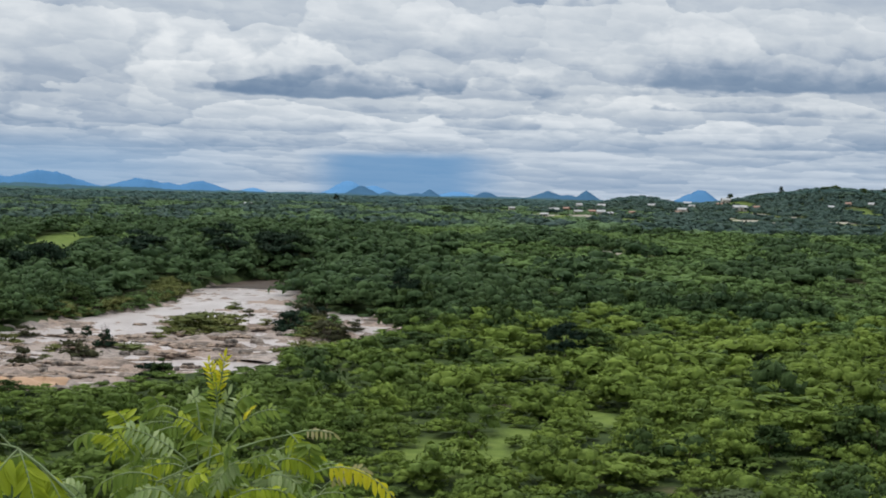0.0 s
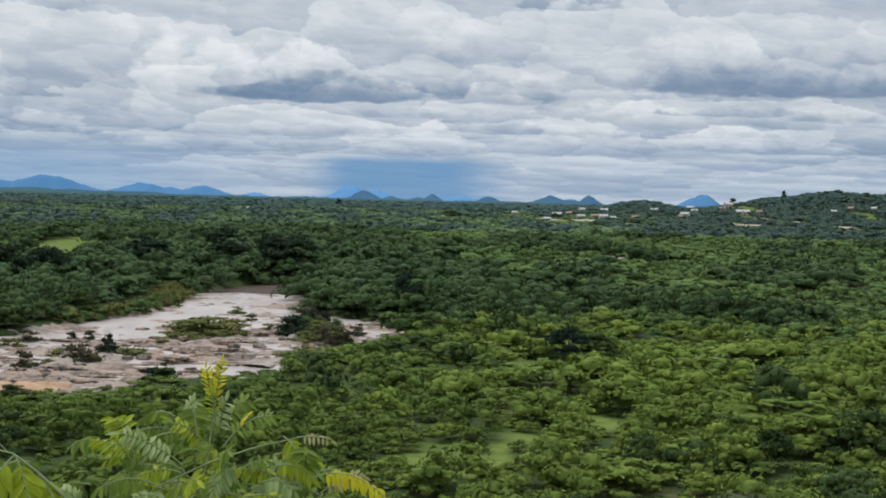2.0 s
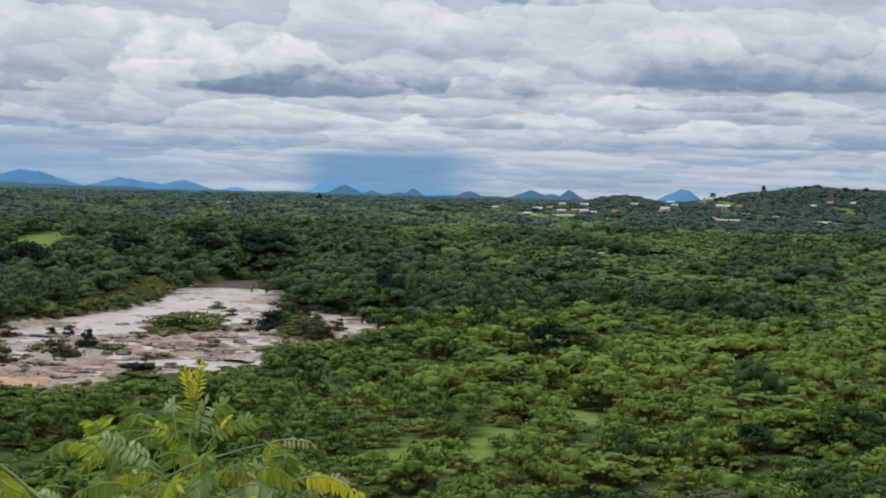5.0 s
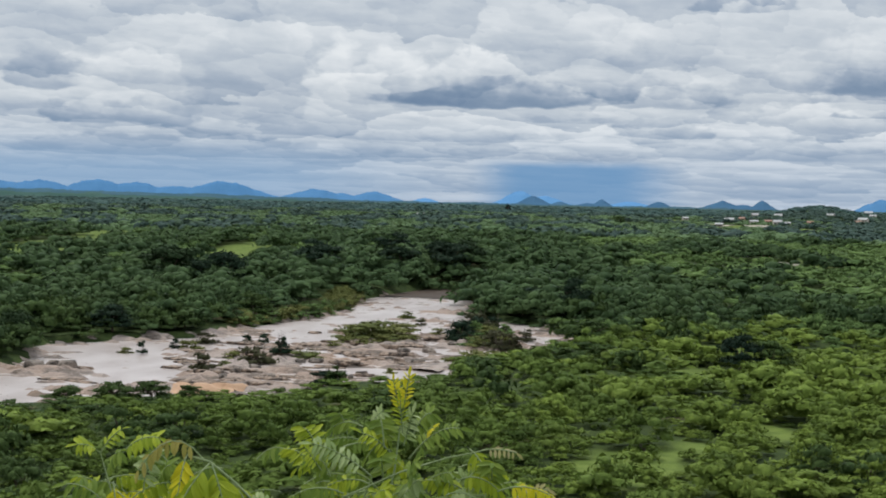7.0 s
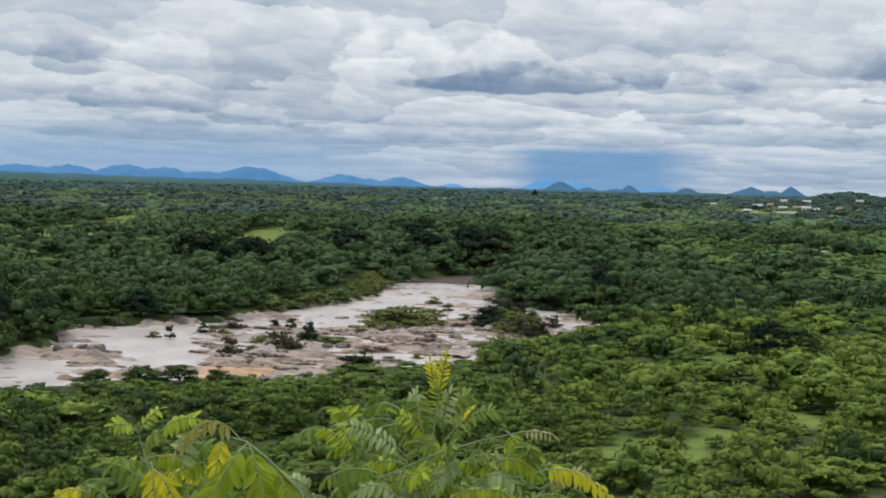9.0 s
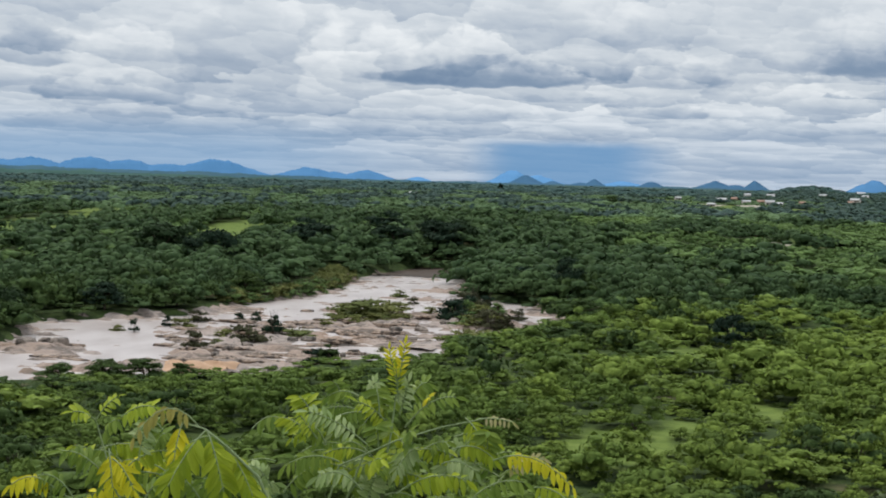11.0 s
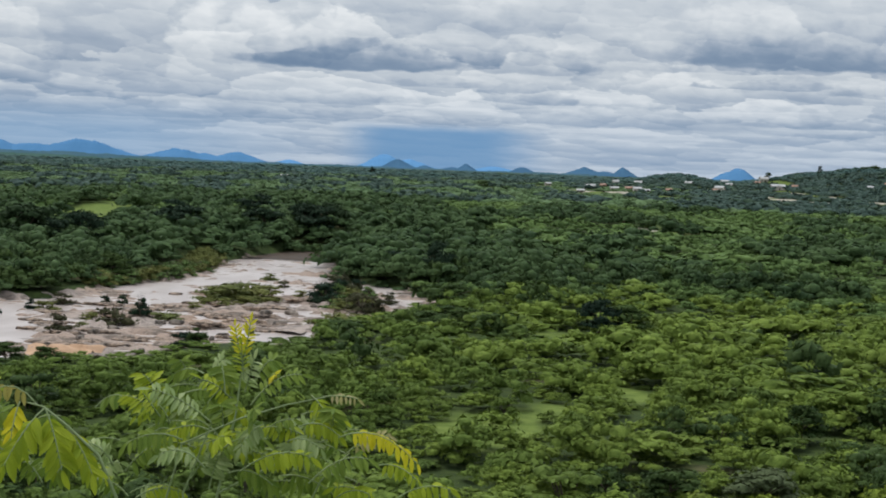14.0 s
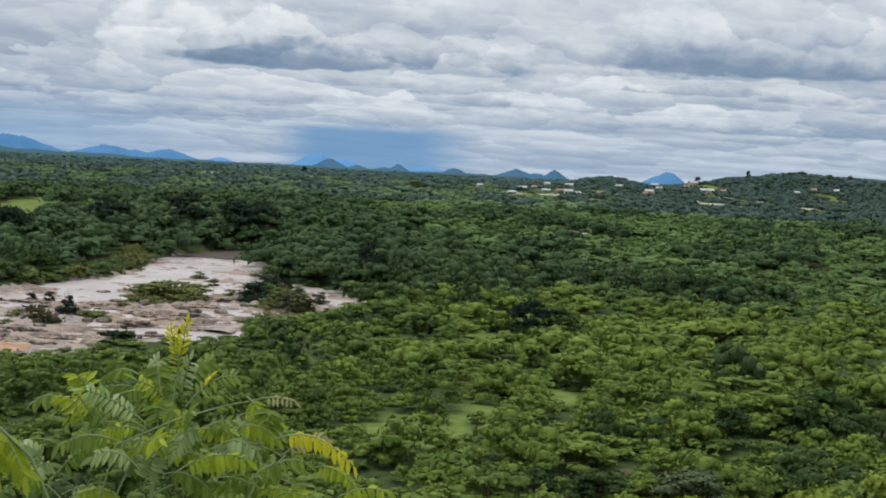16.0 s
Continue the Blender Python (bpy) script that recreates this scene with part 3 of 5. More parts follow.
def far_plain(label, distance, rises, material, seed):
    """A strip of far wooded plain whose top rolls gently; rises: (turn, rise) in degrees."""
    a, d = np.meshgrid(np.arange(-34, 30, 0.05), np.linspace(-1, 1, 9), indexing="ij")
    top = EYE + distance * np.tan(np.radians(np.interp(a, *np.array(rises, float).T))) + 2.2 * waves(a * 10, d, 26, seed) + 1.2 * waves(a * 10, d * 4, 5, seed + 1) + 0.7 * waves(a * 10, d * 4, 1.8, seed + 2)
    r = distance + d * 220
    z = 10 + (top - 10) * (1 - np.abs(d) ** 2.2)
    verts = np.stack([r * np.sin(np.radians(a)), r * np.cos(np.radians(a)), z], -1).reshape(-1, 3)
    tagged(new("far_woods", mesh_from("far_woods", verts, grid_faces(*a.shape), material)), label, "woods", kind="stuff")


# both strips have haze in their colour, the farther one bluer
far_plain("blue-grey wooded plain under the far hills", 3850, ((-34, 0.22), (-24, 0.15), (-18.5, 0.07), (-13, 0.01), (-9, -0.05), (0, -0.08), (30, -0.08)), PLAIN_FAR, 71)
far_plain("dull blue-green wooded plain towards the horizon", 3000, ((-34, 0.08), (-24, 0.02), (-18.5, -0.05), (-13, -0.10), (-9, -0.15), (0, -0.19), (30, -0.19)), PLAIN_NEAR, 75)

# ---- woods ----
def ball(levels):
    bm = bmesh.new()
    bmesh.ops.create_icosphere(bm, subdivisions=levels, radius=1)
    v = np.array([q.co[:] for q in bm.verts])
    f = np.array([[q.index for q in face.verts] for face in bm.faces])
    bm.free()
    return v, f


BALL = {1: ball(1), 2: ball(2)}


def crown(rng, sprays, leaf, tall=1.0, lobes=8, core=1, skirt=0):
    """A crown about 1 m in half width that stands on z = 0: flat sprays of leaves heaped over uneven, dense lobes."""
    bv, bf = BALL[core]
    keep = (bv[bf].mean(1)[:, 2] > -0.45)
    bv, bf = used(bv, bf[keep])
    out = np.sqrt((np.arange(lobes) + rng.uniform(0.1, 0.9, lobes)) / lobes) * 0.76
    a = np.arange(lobes) * 2.4 + rng.uniform(-0.5, 0.5, lobes)
    centre = np.stack([out * np.cos(a), out * np.sin(a), (0.80 - 0.62 * out ** 1.6 + rng.uniform(-0.22, 0.16, lobes)) * tall], 1)
    if lobes <= 4:
        centre[:, 2] *= 0.68
    if skirt:
        ring = np.arange(skirt) * math.tau / skirt
        centre[-skirt:] = np.stack([0.6 * np.cos(ring), 0.6 * np.sin(ring), np.full(skirt, 0.2 * tall)], 1)
    size = rng.uniform(0.24, 0.50, lobes) * (8 / lobes) ** 0.36
    flat_ = np.stack([np.full(lobes, 1.15), np.full(lobes, 1.15), rng.uniform(0.36, 0.60, lobes) * tall], 1)
    if lobes <= 4:
        flat_[:, 2] = 0.70 * tall
    heart = np.concatenate([bv * (1 + rng.uniform(-0.28, 0.28, (len(bv), 1))) * size[k] * (0.66 if lobes > 8 else 0.74) * flat_[k] + centre[k] for k in range(lobes)])
    heart[:, 2] = np.maximum(heart[:, 2], 0.02)
    tris = np.concatenate([bf + k * len(bv) for k in range(lobes)])
    pick = rng.choice(lobes, sprays, p=size ** 2 / (size ** 2).sum())
    d = rng.normal(0, 1, (sprays, 3))
    d[:, 2] = np.abs(d[:, 2]) - 0.25
    d /= np.linalg.norm(d, axis=1)[:, None]
    p = centre[pick] + d * flat_[pick] * (size[pick] * rng.uniform(0.66, 1.22, sprays))[:, None]
    p[:, 2] = np.maximum(p[:, 2], 0.05)
    n = d / flat_[pick]
    n = n / np.linalg.norm(n, axis=1)[:, None] + rng.normal(0, 0.42, d.shape) + np.array((0, 0, 0.35))
    n /= np.linalg.norm(n, axis=1)[:, None]
    u = np.cross(n, rng.normal(0, 1, d.shape) * np.array((0.5, 0.5, 1.0)))
    u /= np.linalg.norm(u, axis=1)[:, None]
    v = np.cross(n, u)
    s = (leaf * rng.uniform(0.5, 1.4, sprays))[:, None]
    droop = n * s * 0.25
    quads = np.stack([p - u * s - droop, p - v * s * 0.5, p + u * s - droop, p + v * s * 0.5], 1).reshape(-1, 3)
    faces = np.arange(sprays * 4).reshape(-1, 4)
    return np.concatenate([quads, heart]), faces, tris + len(quads)


def join(crowns, places, rng):
    """Many crowns in one set of arrays. places: rows of x, y, z, half width, height."""
    vs, qs, ts, hues, base = [], [], [], [], 0
    kinds = rng.integers(0, len(crowns), len(places))
    for k, (v, q, t) in enumerate(crowns):
        mine = places[kinds == k]
        if not len(mine):
            continue
        a = rng.uniform(0, math.tau, len(mine))
        c, s = np.cos(a)[:, None], np.sin(a)[:, None]
        out = np.stack([(v[:, 0] * c - v[:, 1] * s) * mine[:, 3:4] + mine[:, 0:1], (v[:, 0] * s + v[:, 1] * c) * mine[:, 3:4] + mine[:, 1:2], v[:, 2] * mine[:, 4:5] + mine[:, 2:3]], -1)
        shift = base + np.arange(len(mine))[:, None, None] * len(v)
        vs.append(out.reshape(-1, 3))
        qs.append((q[None] + shift).reshape(-1, 4))
        ts.append((t[None] + shift).reshape(-1, 3))
        hues.append(np.repeat(rng.uniform(0, 1, len(mine)), len(v)))
        base += len(v) * len(mine)
    return np.concatenate(vs), [np.concatenate(qs), np.concatenate(ts)], np.concatenate(hues)


def scatter(rng, near, far, spacing, left=-27.0, right=21.5):
    """Places in a ring of the land, about spacing apart."""
    a0, a1 = math.radians(left), math.radians(right)
    count = int((a1 - a0) / 2 * (far ** 2 - near ** 2) / spacing ** 2 * 1.5)
    r = np.sqrt(rng.uniform(near ** 2, far ** 2, count))
    a = rng.uniform(a0, a1, count)
    p = np.stack([r * np.sin(a), r * np.cos(a)], 1)
    cell = np.floor(p / (spacing * 0.86)).astype(int)
    _, first = np.unique(cell, axis=0, return_index=True)
    return p[np.sort(first)]


# (x, y, half width, half depth) of glades, fields and yards
CLEARINGS = (
    (3, 137, 5.5, 9), (19, 165, 3.5, 9), (14, 220, 9, 8), (32, 258, 22, 6), (-200, 600, 36, 26), (-125, 470, 9, 22), (-88, 368, 7, 12), (10, 148, 4, 5), (-200, 500, 17, 84), (-136, 505, 11, 62), (-115, 475, 9, 52),
    (76, 915, 10, 60), (100, 930, 14, 70), (118, 895, 9, 60), (195, 880, 12, 130), (208, 820, 10, 110), (252, 870, 12, 130), (242, 800, 9, 110), (78, 514, 5, 26), (63, 499, 5, 24),
    (180, 1070, 8, 80), (196, 1015, 10, 80), (241, 1030, 13, 82), (264, 1200, 9, 56), (222, 1130, 7, 54), (328, 1050, 8, 50), (54, 1040, 22, 60), (-136, 1000, 10, 56), (30, 1000, 40, 30))


def open_land(x, y):
    inner = bank(x, y)
    bare = (inner > 0.6) | ((inner > -8) & (x < -54) & (y > 288) & (y < 372)) | ((inner > -1.5) & (y < 290)) | ((inner > -6) & (x > -27) & (y > 230) & (y < 262))
    for cx, cy, hx, hy in CLEARINGS:
        bare |= ((x - cx) / hx) ** 2 + ((y - cy) / hy) ** 2 < 1 + 0.35 * waves(x, y, 9, 40)
    thin = (waves(x, y, 13, 43) + 0.6 * waves(x, y, 34, 44) > 0.62) & (np.hypot(x, y) < 700)
    return bare | thin


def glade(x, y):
    """How far the ground takes the lighter meadow colour: 1 in the glades, 0 under the bushes."""
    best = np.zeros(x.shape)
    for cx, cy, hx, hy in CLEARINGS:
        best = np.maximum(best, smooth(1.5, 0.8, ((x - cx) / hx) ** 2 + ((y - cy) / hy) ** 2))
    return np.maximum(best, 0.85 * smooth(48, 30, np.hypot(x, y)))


def build_land():
    turns = np.radians(np.concatenate([np.arange(-180, -34, 4.0), np.arange(-34, 30, 0.35), np.arange(30, 178, 4.0), [180.0]]))
    rings = np.concatenate([[0.0], np.geomspace(1.5, 110, 34), np.arange(113, 480, 4.0), np.geomspace(490, 4750, 70)])
    r, a = np.meshgrid(rings, turns, indexing="ij")
    x, y = r * np.sin(a), r * np.cos(a)
    verts = np.stack([x, y, ground(x, y)], -1).reshape(-1, 3)
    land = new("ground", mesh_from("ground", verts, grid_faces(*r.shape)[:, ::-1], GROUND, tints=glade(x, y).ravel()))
    tagged(land, "green grassy bushland ground with patches of bare reddish soil", "ground", kind="structure")


build_land()


def tall_woods(x, y):
    """Where the taller, darker trees stand: along the river's far bank and in dark belts over the plain."""
    r, a = np.hypot(x, y), np.degrees(np.arctan2(x, y))
    inner = bank(x, y)
    v = 0.85 * smooth(-75, -8, inner) * (((x < -58) & (y > 190)) | (y > 300))
    v += 0.6 * smooth(0.0, 0.6, waves(x, y * 0.45, 80, 41)) * smooth(230, 330, r)
    v += 0.5 * np.exp(-((r - 560) / 110) ** 2) * (a < -1) + 0.35 * np.exp(-((r - 380) / 60) ** 2) * ((a > -3) & (a < 8))
    v += 0.9 * smooth(600, 800, r) * smooth(7.5, 11.5, a) + 0.6 * smooth(1050, 1150, r) * smooth(5, 8, a) + 0.08 * smooth(600, 900, r)
    v += 0.35 * smooth(-8, -12, a) * smooth(220, 260, r) * smooth(520, 420, r) + 0.3 * smooth(-13, -17, a) * smooth(220, 180, r)
    v += 0.03 + 0.32 * smooth(0.35, 0.8, waves(x, y, 36, 45)) * smooth(400, 300, r)
    return np.clip(v, 0, 1)


def yellow_scrub(x, y):
    r, a = np.hypot(x, y), np.degrees(np.arctan2(x, y))
    return np.clip(0.22 + 0.22 * smooth(-10, -2, a) + 0.52 * smooth(-3, 8, a + 2.5 * waves(x, y, 70, 42)) * smooth(360, 240, r), 0, 1)


# how far off the river's near bank lies, turn by turn: the scrub is low along it
SHORE_TURNS = np.arange(-27.0, 22.0, 0.25)
shore_r, shore_a = np.meshgrid(np.arange(120.0, 420.0, 3.0), np.radians(SHORE_TURNS), indexing="ij")
wet = bank(shore_r * np.sin(shore_a), shore_r * np.cos(shore_a)) > 0
SHORE_FAR = np.where(wet.any(0), 120.0 + 3.0 * wet.argmax(0), 1.0)


def build_woods():
    rng = np.random.default_rng(7)
    bands = ((84, 175, 2.9, 230, 0.10, 1, 0.0, 11), (175, 330, 3.4, 110, 0.135, 1, 0.0, 7), (330, 650, 5.1, 40, 0.17, 1, 0.12, 5), (650, 1250, 7.6, 16, 0.24, 1, 0.1, 2), (1250, 1420, 8.5, 6, 0.30, 1, 0.1, 3), (1420, 2600, 16.5, 4, 0.38, 1, 0.2, 2))
    singles = []
    for near, far, spacing, sprays, leaf, core, more, lobes in bands:
        p = scatter(rng, near, far, spacing)
        x, y = p.T
        keep = ~open_land(x, y)
        x, y = x[keep], y[keep]
        dark = tall_woods(x, y) + 0.30 * waves(x, y, 24, 46) > rng.uniform(0.25, 0.75, len(x))
        bright = ~dark & (yellow_scrub(x, y) + 0.30 * waves(x, y, 30, 47) > rng.uniform(0.35, 0.65, len(x)))
        grow = np.where(dark, rng.uniform(1.1, 2.3, len(x)), rng.lognormal(0.05, 0.48 if near > 300 else 0.40, len(x))) * (1 + more)
        half = 1.75 * grow * (spacing / 3.0) ** 0.6
        high = np.where(dark, 1.3, 1.0) * half * rng.uniform(0.5, 1.5, len(x))
        low_land = smooth(450, 900, np.hypot(x, y))
        high = np.minimum(high, np.where(dark, 6.4 - 2.6 * low_land, 4.4 - 2.2 * low_land))
        near_bank = np.interp(np.degrees(np.arctan2(x, y)), SHORE_TURNS, SHORE_FAR)
        low_bank = 0.85 * EYE * (1 - np.hypot(x, y) / near_bank)
        high = np.where(low_bank > 0, np.minimum(high, np.maximum(low_bank, 0.9)), high)
        half = np.where(low_bank > 0, np.minimum(half, 0.8 + 1.2 * high), half)
        places = np.stack([x, y, ground(x, y) - 0.1, half, high], 1)
        for name, material, mine, label in (("trees", WOOD, dark, "dark green broadleaved trees of a dense wood"), ("bushes", BUSH, ~dark & ~bright, "green leafy bushes covering the plain"), ("scrub", SCRUB, bright, "yellow-green thorny scrub covering the plain")):
            if near == 175:
                edge = np.hypot(x, y) + 26 * waves(x, y, 40, 48) + rng.uniform(-25, 25, len(x)) > 285
                v, f, hues = join([crown(rng, sprays, leaf, rng.uniform(0.85, 1.15), lobes, core) for _ in range(4)], places[mine & edge], rng)
                tagged(new(name, mesh_from(name, v, f, WOOD_MID if name == "trees" else BUSH_MID, tints=hues)), label, "trees" if mine is dark else "bushes", kind="stuff")
                mine = mine & ~edge
            here = places[mine]
            if near < 100:
                order = np.argsort(np.hypot(here[:, 0], here[:, 1]))
                inner_view = order[:95]
                singles.append((name, material, here[inner_view]))
                here = np.delete(here, inner_view, 0)
            if not len(here):
                continue
            # farther bands take the leaf colours with more haze mixed in
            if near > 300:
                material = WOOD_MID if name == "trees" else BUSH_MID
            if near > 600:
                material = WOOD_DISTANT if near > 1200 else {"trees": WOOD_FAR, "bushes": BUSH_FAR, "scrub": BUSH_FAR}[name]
            kinds = [crown(rng, sprays, leaf, rng.uniform(0.85, 1.15), lobes, core) for _ in range(6)]
            v, f, hues = join(kinds, here, rng)
            tagged(new(name, mesh_from(name, v, f, material, tints=hues)), label, "trees" if mine is dark else "bushes", kind="stuff")
    return singles


SINGLES = build_woods()


def part(name, data, parent, label=""):
    """A mesh of its own under a thing or under a part."""
    ob = new(name, data)
    ob.parent = parent
    return tagged(ob, label)


def tube(points, radii, sides=6):
    """A round stem through points, each with its radius: corners and faces."""
    points = [Vector(p) for p in points]
    verts, faces = [], []
    for k, (p, r) in enumerate(zip(points, radii)):
        way_ = (points[min(k + 1, len(points) - 1)] - points[max(k - 1, 0)]).normalized()
        side = way_.cross(Vector((0.31, 0.95, 0.05))).normalized()
        other = way_.cross(side)
        for j in range(sides):
            t = math.tau * j / sides
            verts.append(p + (side * math.cos(t) + other * math.sin(t)) * r)
    for k in range(len(points) - 1):
        for j in range(sides):
            m = (j + 1) % sides
            faces.append((k * sides + j, k * sides + m, (k + 1) * sides + m, (k + 1) * sides + j))
    return np.array([v[:] for v in verts]), np.array(faces)


def many_tubes(rows, material, name):
    vs, fs, base = [], [], 0
    for points, radii in rows:
        v, f = tube(points, radii)
        vs.append(v)
        fs.append(f + base)
        base += len(v)
    return mesh_from(name, np.concatenate(vs), np.concatenate(fs), material)


def build_shrubs():
    """The shrubs at the foot of the hill, each a thing of its own."""
    rng = np.random.default_rng(11)
    words = {"trees": ("dark green leafy young tree at the foot of a hill", "tree", "small_tree", "young trees below the hill"), "bushes": ("rounded green leafy bush among other bushes", "bush", "bush", "bushes below the hill"), "scrub": ("yellow-green spreading thorn scrub bush on the plain", "bush", "scrub_bush", "scrub bushes below the hill")}
    for kind, material, places in SINGLES:
        label, category, name, group = words[kind]
        models = []
        for _ in range(5):
            v, q, t = crown(rng, 260, 0.08, rng.uniform(0.85, 1.15), 10, 1)
            stems = []
            for k in range(4):
                a, lean = rng.uniform(0, math.tau), rng.uniform(0.15, 0.4)
                stems.append((((0.03 * math.cos(a), 0.03 * math.sin(a), -0.12), (0.5 * lean * math.cos(a), 0.5 * lean * math.sin(a), 0.28), (lean * math.cos(a), lean * math.sin(a), 0.7)), (0.030, 0.022, 0.010)))
            models.append((mesh_from("crown", v, [q, t], material), many_tubes(stems, BARK, "trunk")))
        for x, y, z, half, high in places:
            thing = new(name)
            leaves, stems = models[rng.integers(0, 5)]
            part("crown", leaves, thing)
            part("trunk", stems, thing)
            thing.matrix_world = Matrix.LocRotScale((x, y, z), Euler((0, 0, rng.uniform(0, math.tau))), (half, half, high))
            tagged(thing, label, category, group)


build_shrubs()

# ---- trees that stand out, shrubs on the rocks, boulders ----
def tree(x, y, half, high, material):
    """A tree with a tapered trunk, limbs and a crown of many leaf clumps."""
    rng = np.random.default_rng(int(abs(x * 31 + y * 17)))
    thing = new("tree")
    z = float(ground(x, y))
    clear = 0.10
    rows = [(((0, 0, -0.3 / high), (0.02, 0.01, 0.25), (0.0, 0.03, 0.55)), (0.055, 0.04, 0.02))]
    for k in range(6):
        a = k * 1.05 + rng.uniform(-0.3, 0.3)
        reach = rng.uniform(0.35, 0.6)
        rows.append((((0.01, 0.01, 0.22 + 0.03 * k), (0.5 * reach * math.cos(a), 0.5 * reach * math.sin(a), 0.42 + 0.03 * k), (reach * math.cos(a), reach * math.sin(a), 0.66)), (0.026, 0.017, 0.007)))
    part("trunk", many_tubes(rows, BARK, "trunk"), thing)
    v, q, t = crown(rng, 1100, 0.07, 1.0, 24, 1, 7)
    leaves = DARK_TREE if material is WOOD and high > 5.5 else material
    v = v * np.array((1, 1, 1 - clear)) + np.array((0, 0, clear))
    part("crown", mesh_from("crown", v, [q, t], leaves), thing)
    thing.matrix_world = Matrix.LocRotScale((x, y, z), Euler((0, 0, rng.uniform(0, 6))), (half * 1.15, half * 1.15, high))
    if material is WOOD:
        tagged(thing, "dark green broad-crowned tree standing above the scrub" if high > 4.5 else "low dark green spreading tree among the scrub", "tree", "dark trees of the plain")
    elif material is LIME_TREE:
        tagged(thing, "bright yellow-green leafy tree at the foot of a hill", "tree", "bright trees below the hill")
    elif material is GREY_BUSH:
        tagged(thing, "greyish-green feathery bush at the foot of a hill", "bush")
    else:
        tagged(thing, "mid-green rounded bushy tree in open scrub", "tree", "bushy trees of the plain")


def island_shrub(x, y, half, high, material):
    """A shrub or a tuft of reeds that grows out of the rocks in the river."""
    rng = np.random.default_rng(int(abs(x * 53 + y * 11)))
    z = max(float(river_rock(np.array(x), np.array(y))), -1.2) - 0.12
    reeds = material is REED
    thing = new("reed_tuft" if reeds else "river_shrub")
    rows = []
    for k in range(14 if reeds else 6):
        a, reach = rng.uniform(0, math.tau), rng.uniform(0.2, 0.8 if reeds else 0.5)
        c, s = math.cos(a), math.sin(a)
        top = rng.uniform(0.7, 1.1)
        rows.append((((0.3 * reach * c, 0.3 * reach * s, 0), (0.6 * reach * c, 0.6 * reach * s, 0.5 * top), (reach * c, reach * s, top)), (0.03, 0.022, 0.006)))
    part("stalk_clump" if reeds else "trunk", many_tubes(rows, REED if reeds else BARK, "trunk"), thing)
    material = {WOOD: DARK_TREE, BUSH: RIVER_SHRUB}.get(material, material)
    v, q, t = crown(rng, 240, 0.11, 0.9, 8, 1, 4)
    part("foliage" if reeds else "crown", mesh_from("crown", v, [q, t], material), thing)
    thing.matrix_world = Matrix.LocRotScale((x, y, z), Euler((0, 0, rng.uniform(0, 6))), (half * 1.15, half * 1.15, high * (0.72 if reeds else 1.0)))
    if reeds:
        tagged(thing, "olive-brown reeds and grass growing on river rocks", "reeds", "reeds on the river rocks")
    else:
        tagged(thing, "small dark green shrub rooted in river rocks", "shrub", "shrubs on the river rocks")


def boulder(x, y, half, high):
    """A rounded, cracked block of granite."""
    rng = np.random.default_rng(int(abs(x * 71 + y * 13)))
    bm = bmesh.new()
    bmesh.ops.create_icosphere(bm, subdivisions=3, radius=1)
    off = Vector(rng.uniform(0, 50, 3))
    for v in bm.verts:
        n = noise.noise(v.co * 1.1 + off) * 0.35 + noise.noise(v.co * 2.7 + off) * 0.14
        v.co *= 1 + n
        v.co.z = max(-0.4, min(v.co.z, 0.72 + 0.15 * noise.noise(v.co * 0.9 + off)))
        v.co.z += 0.1
    data = bpy.data.meshes.new("boulder")
    bm.to_mesh(data)
    bm.free()
    data.materials.append(BOULDER)
    ob = new("boulder", data)
    z = max(float(river_rock(np.array(x), np.array(y))), -1.25)
    ob.matrix_world = Matrix.LocRotScale((x, y, z), Euler((0, 0, rng.uniform(0, 6))), (half * 1.1, half * 0.8, high * 0.9))
    tagged(ob, "weathered dark-stained granite boulder in a muddy river", "boulder", "boulders in the river")


tree(33.4, 92.5, 3.2, 7.6, LIME_TREE)
tree(29.4, 92.3, 3.0, 6.2, LIME_TREE)
tree(16.5, 98.6, 3.0, 3.9, LIME_TREE)
tree(20.8, 95.5, 3.0, 4.5, LIME_TREE)
tree(25.2, 95.6, 3.0, 4.8, LIME_TREE)
tree(24.5, 110.5, 3.4, 3.3, GREY_BUSH)
tree(17.2, 111.0, 2.6, 3.0, WOOD)
tree(12.2, 112.5, 2.2, 2.6, WOOD)
tree(33.5, 136.5, 2.6, 4.0, WOOD)
tree(34.2, 113.8, 2.2, 2.8, WOOD)
tree(270, 1272, 3.4, 8.3, WOOD)
tree(314, 1264, 2.3, 8.4, WOOD)
tree(370, 1205, 3.4, 5.0, WOOD)
tree(390, 1212, 3.0, 6.0, WOOD)
tree(344, 1233, 4.6, 4.6, WOOD)
tree(329, 1258, 3.6, 4.7, WOOD)
tree(358, 1250, 5.7, 5.2, WOOD)
tree(382, 1243, 3.6, 4.7, WOOD)
tree(296, 1266, 3.6, 4.2, WOOD)
tree(-100, 1497, 3.6, 9.0, WOOD)
tree(11, 934, 4.9, 5.2, WOOD)
tree(115, 690, 2.0, 2.2, WOOD)
tree(30, 699, 2.2, 2.2, WOOD)
tree(-30, 787, 3.8, 3.2, WOOD)
tree(-5.3, 309.1, 4.40, 9.87, WOOD)
tree(22.3, 226.8, 3.77, 6.17, WOOD)
tree(27.1, 229.3, 3.51, 5.36, WOOD)
tree(41.2, 240.4, 1.46, 3.07, WOOD)
tree(-72.6, 493.3, 7.6, 9.0, WOOD)
tree(-47.0, 441.0, 8.0, 9.6, WOOD)
tree(-62.0, 436.0, 7.4, 8.6, WOOD)
tree(-84.1, 417.4, 5.88, 7.83, WOOD)
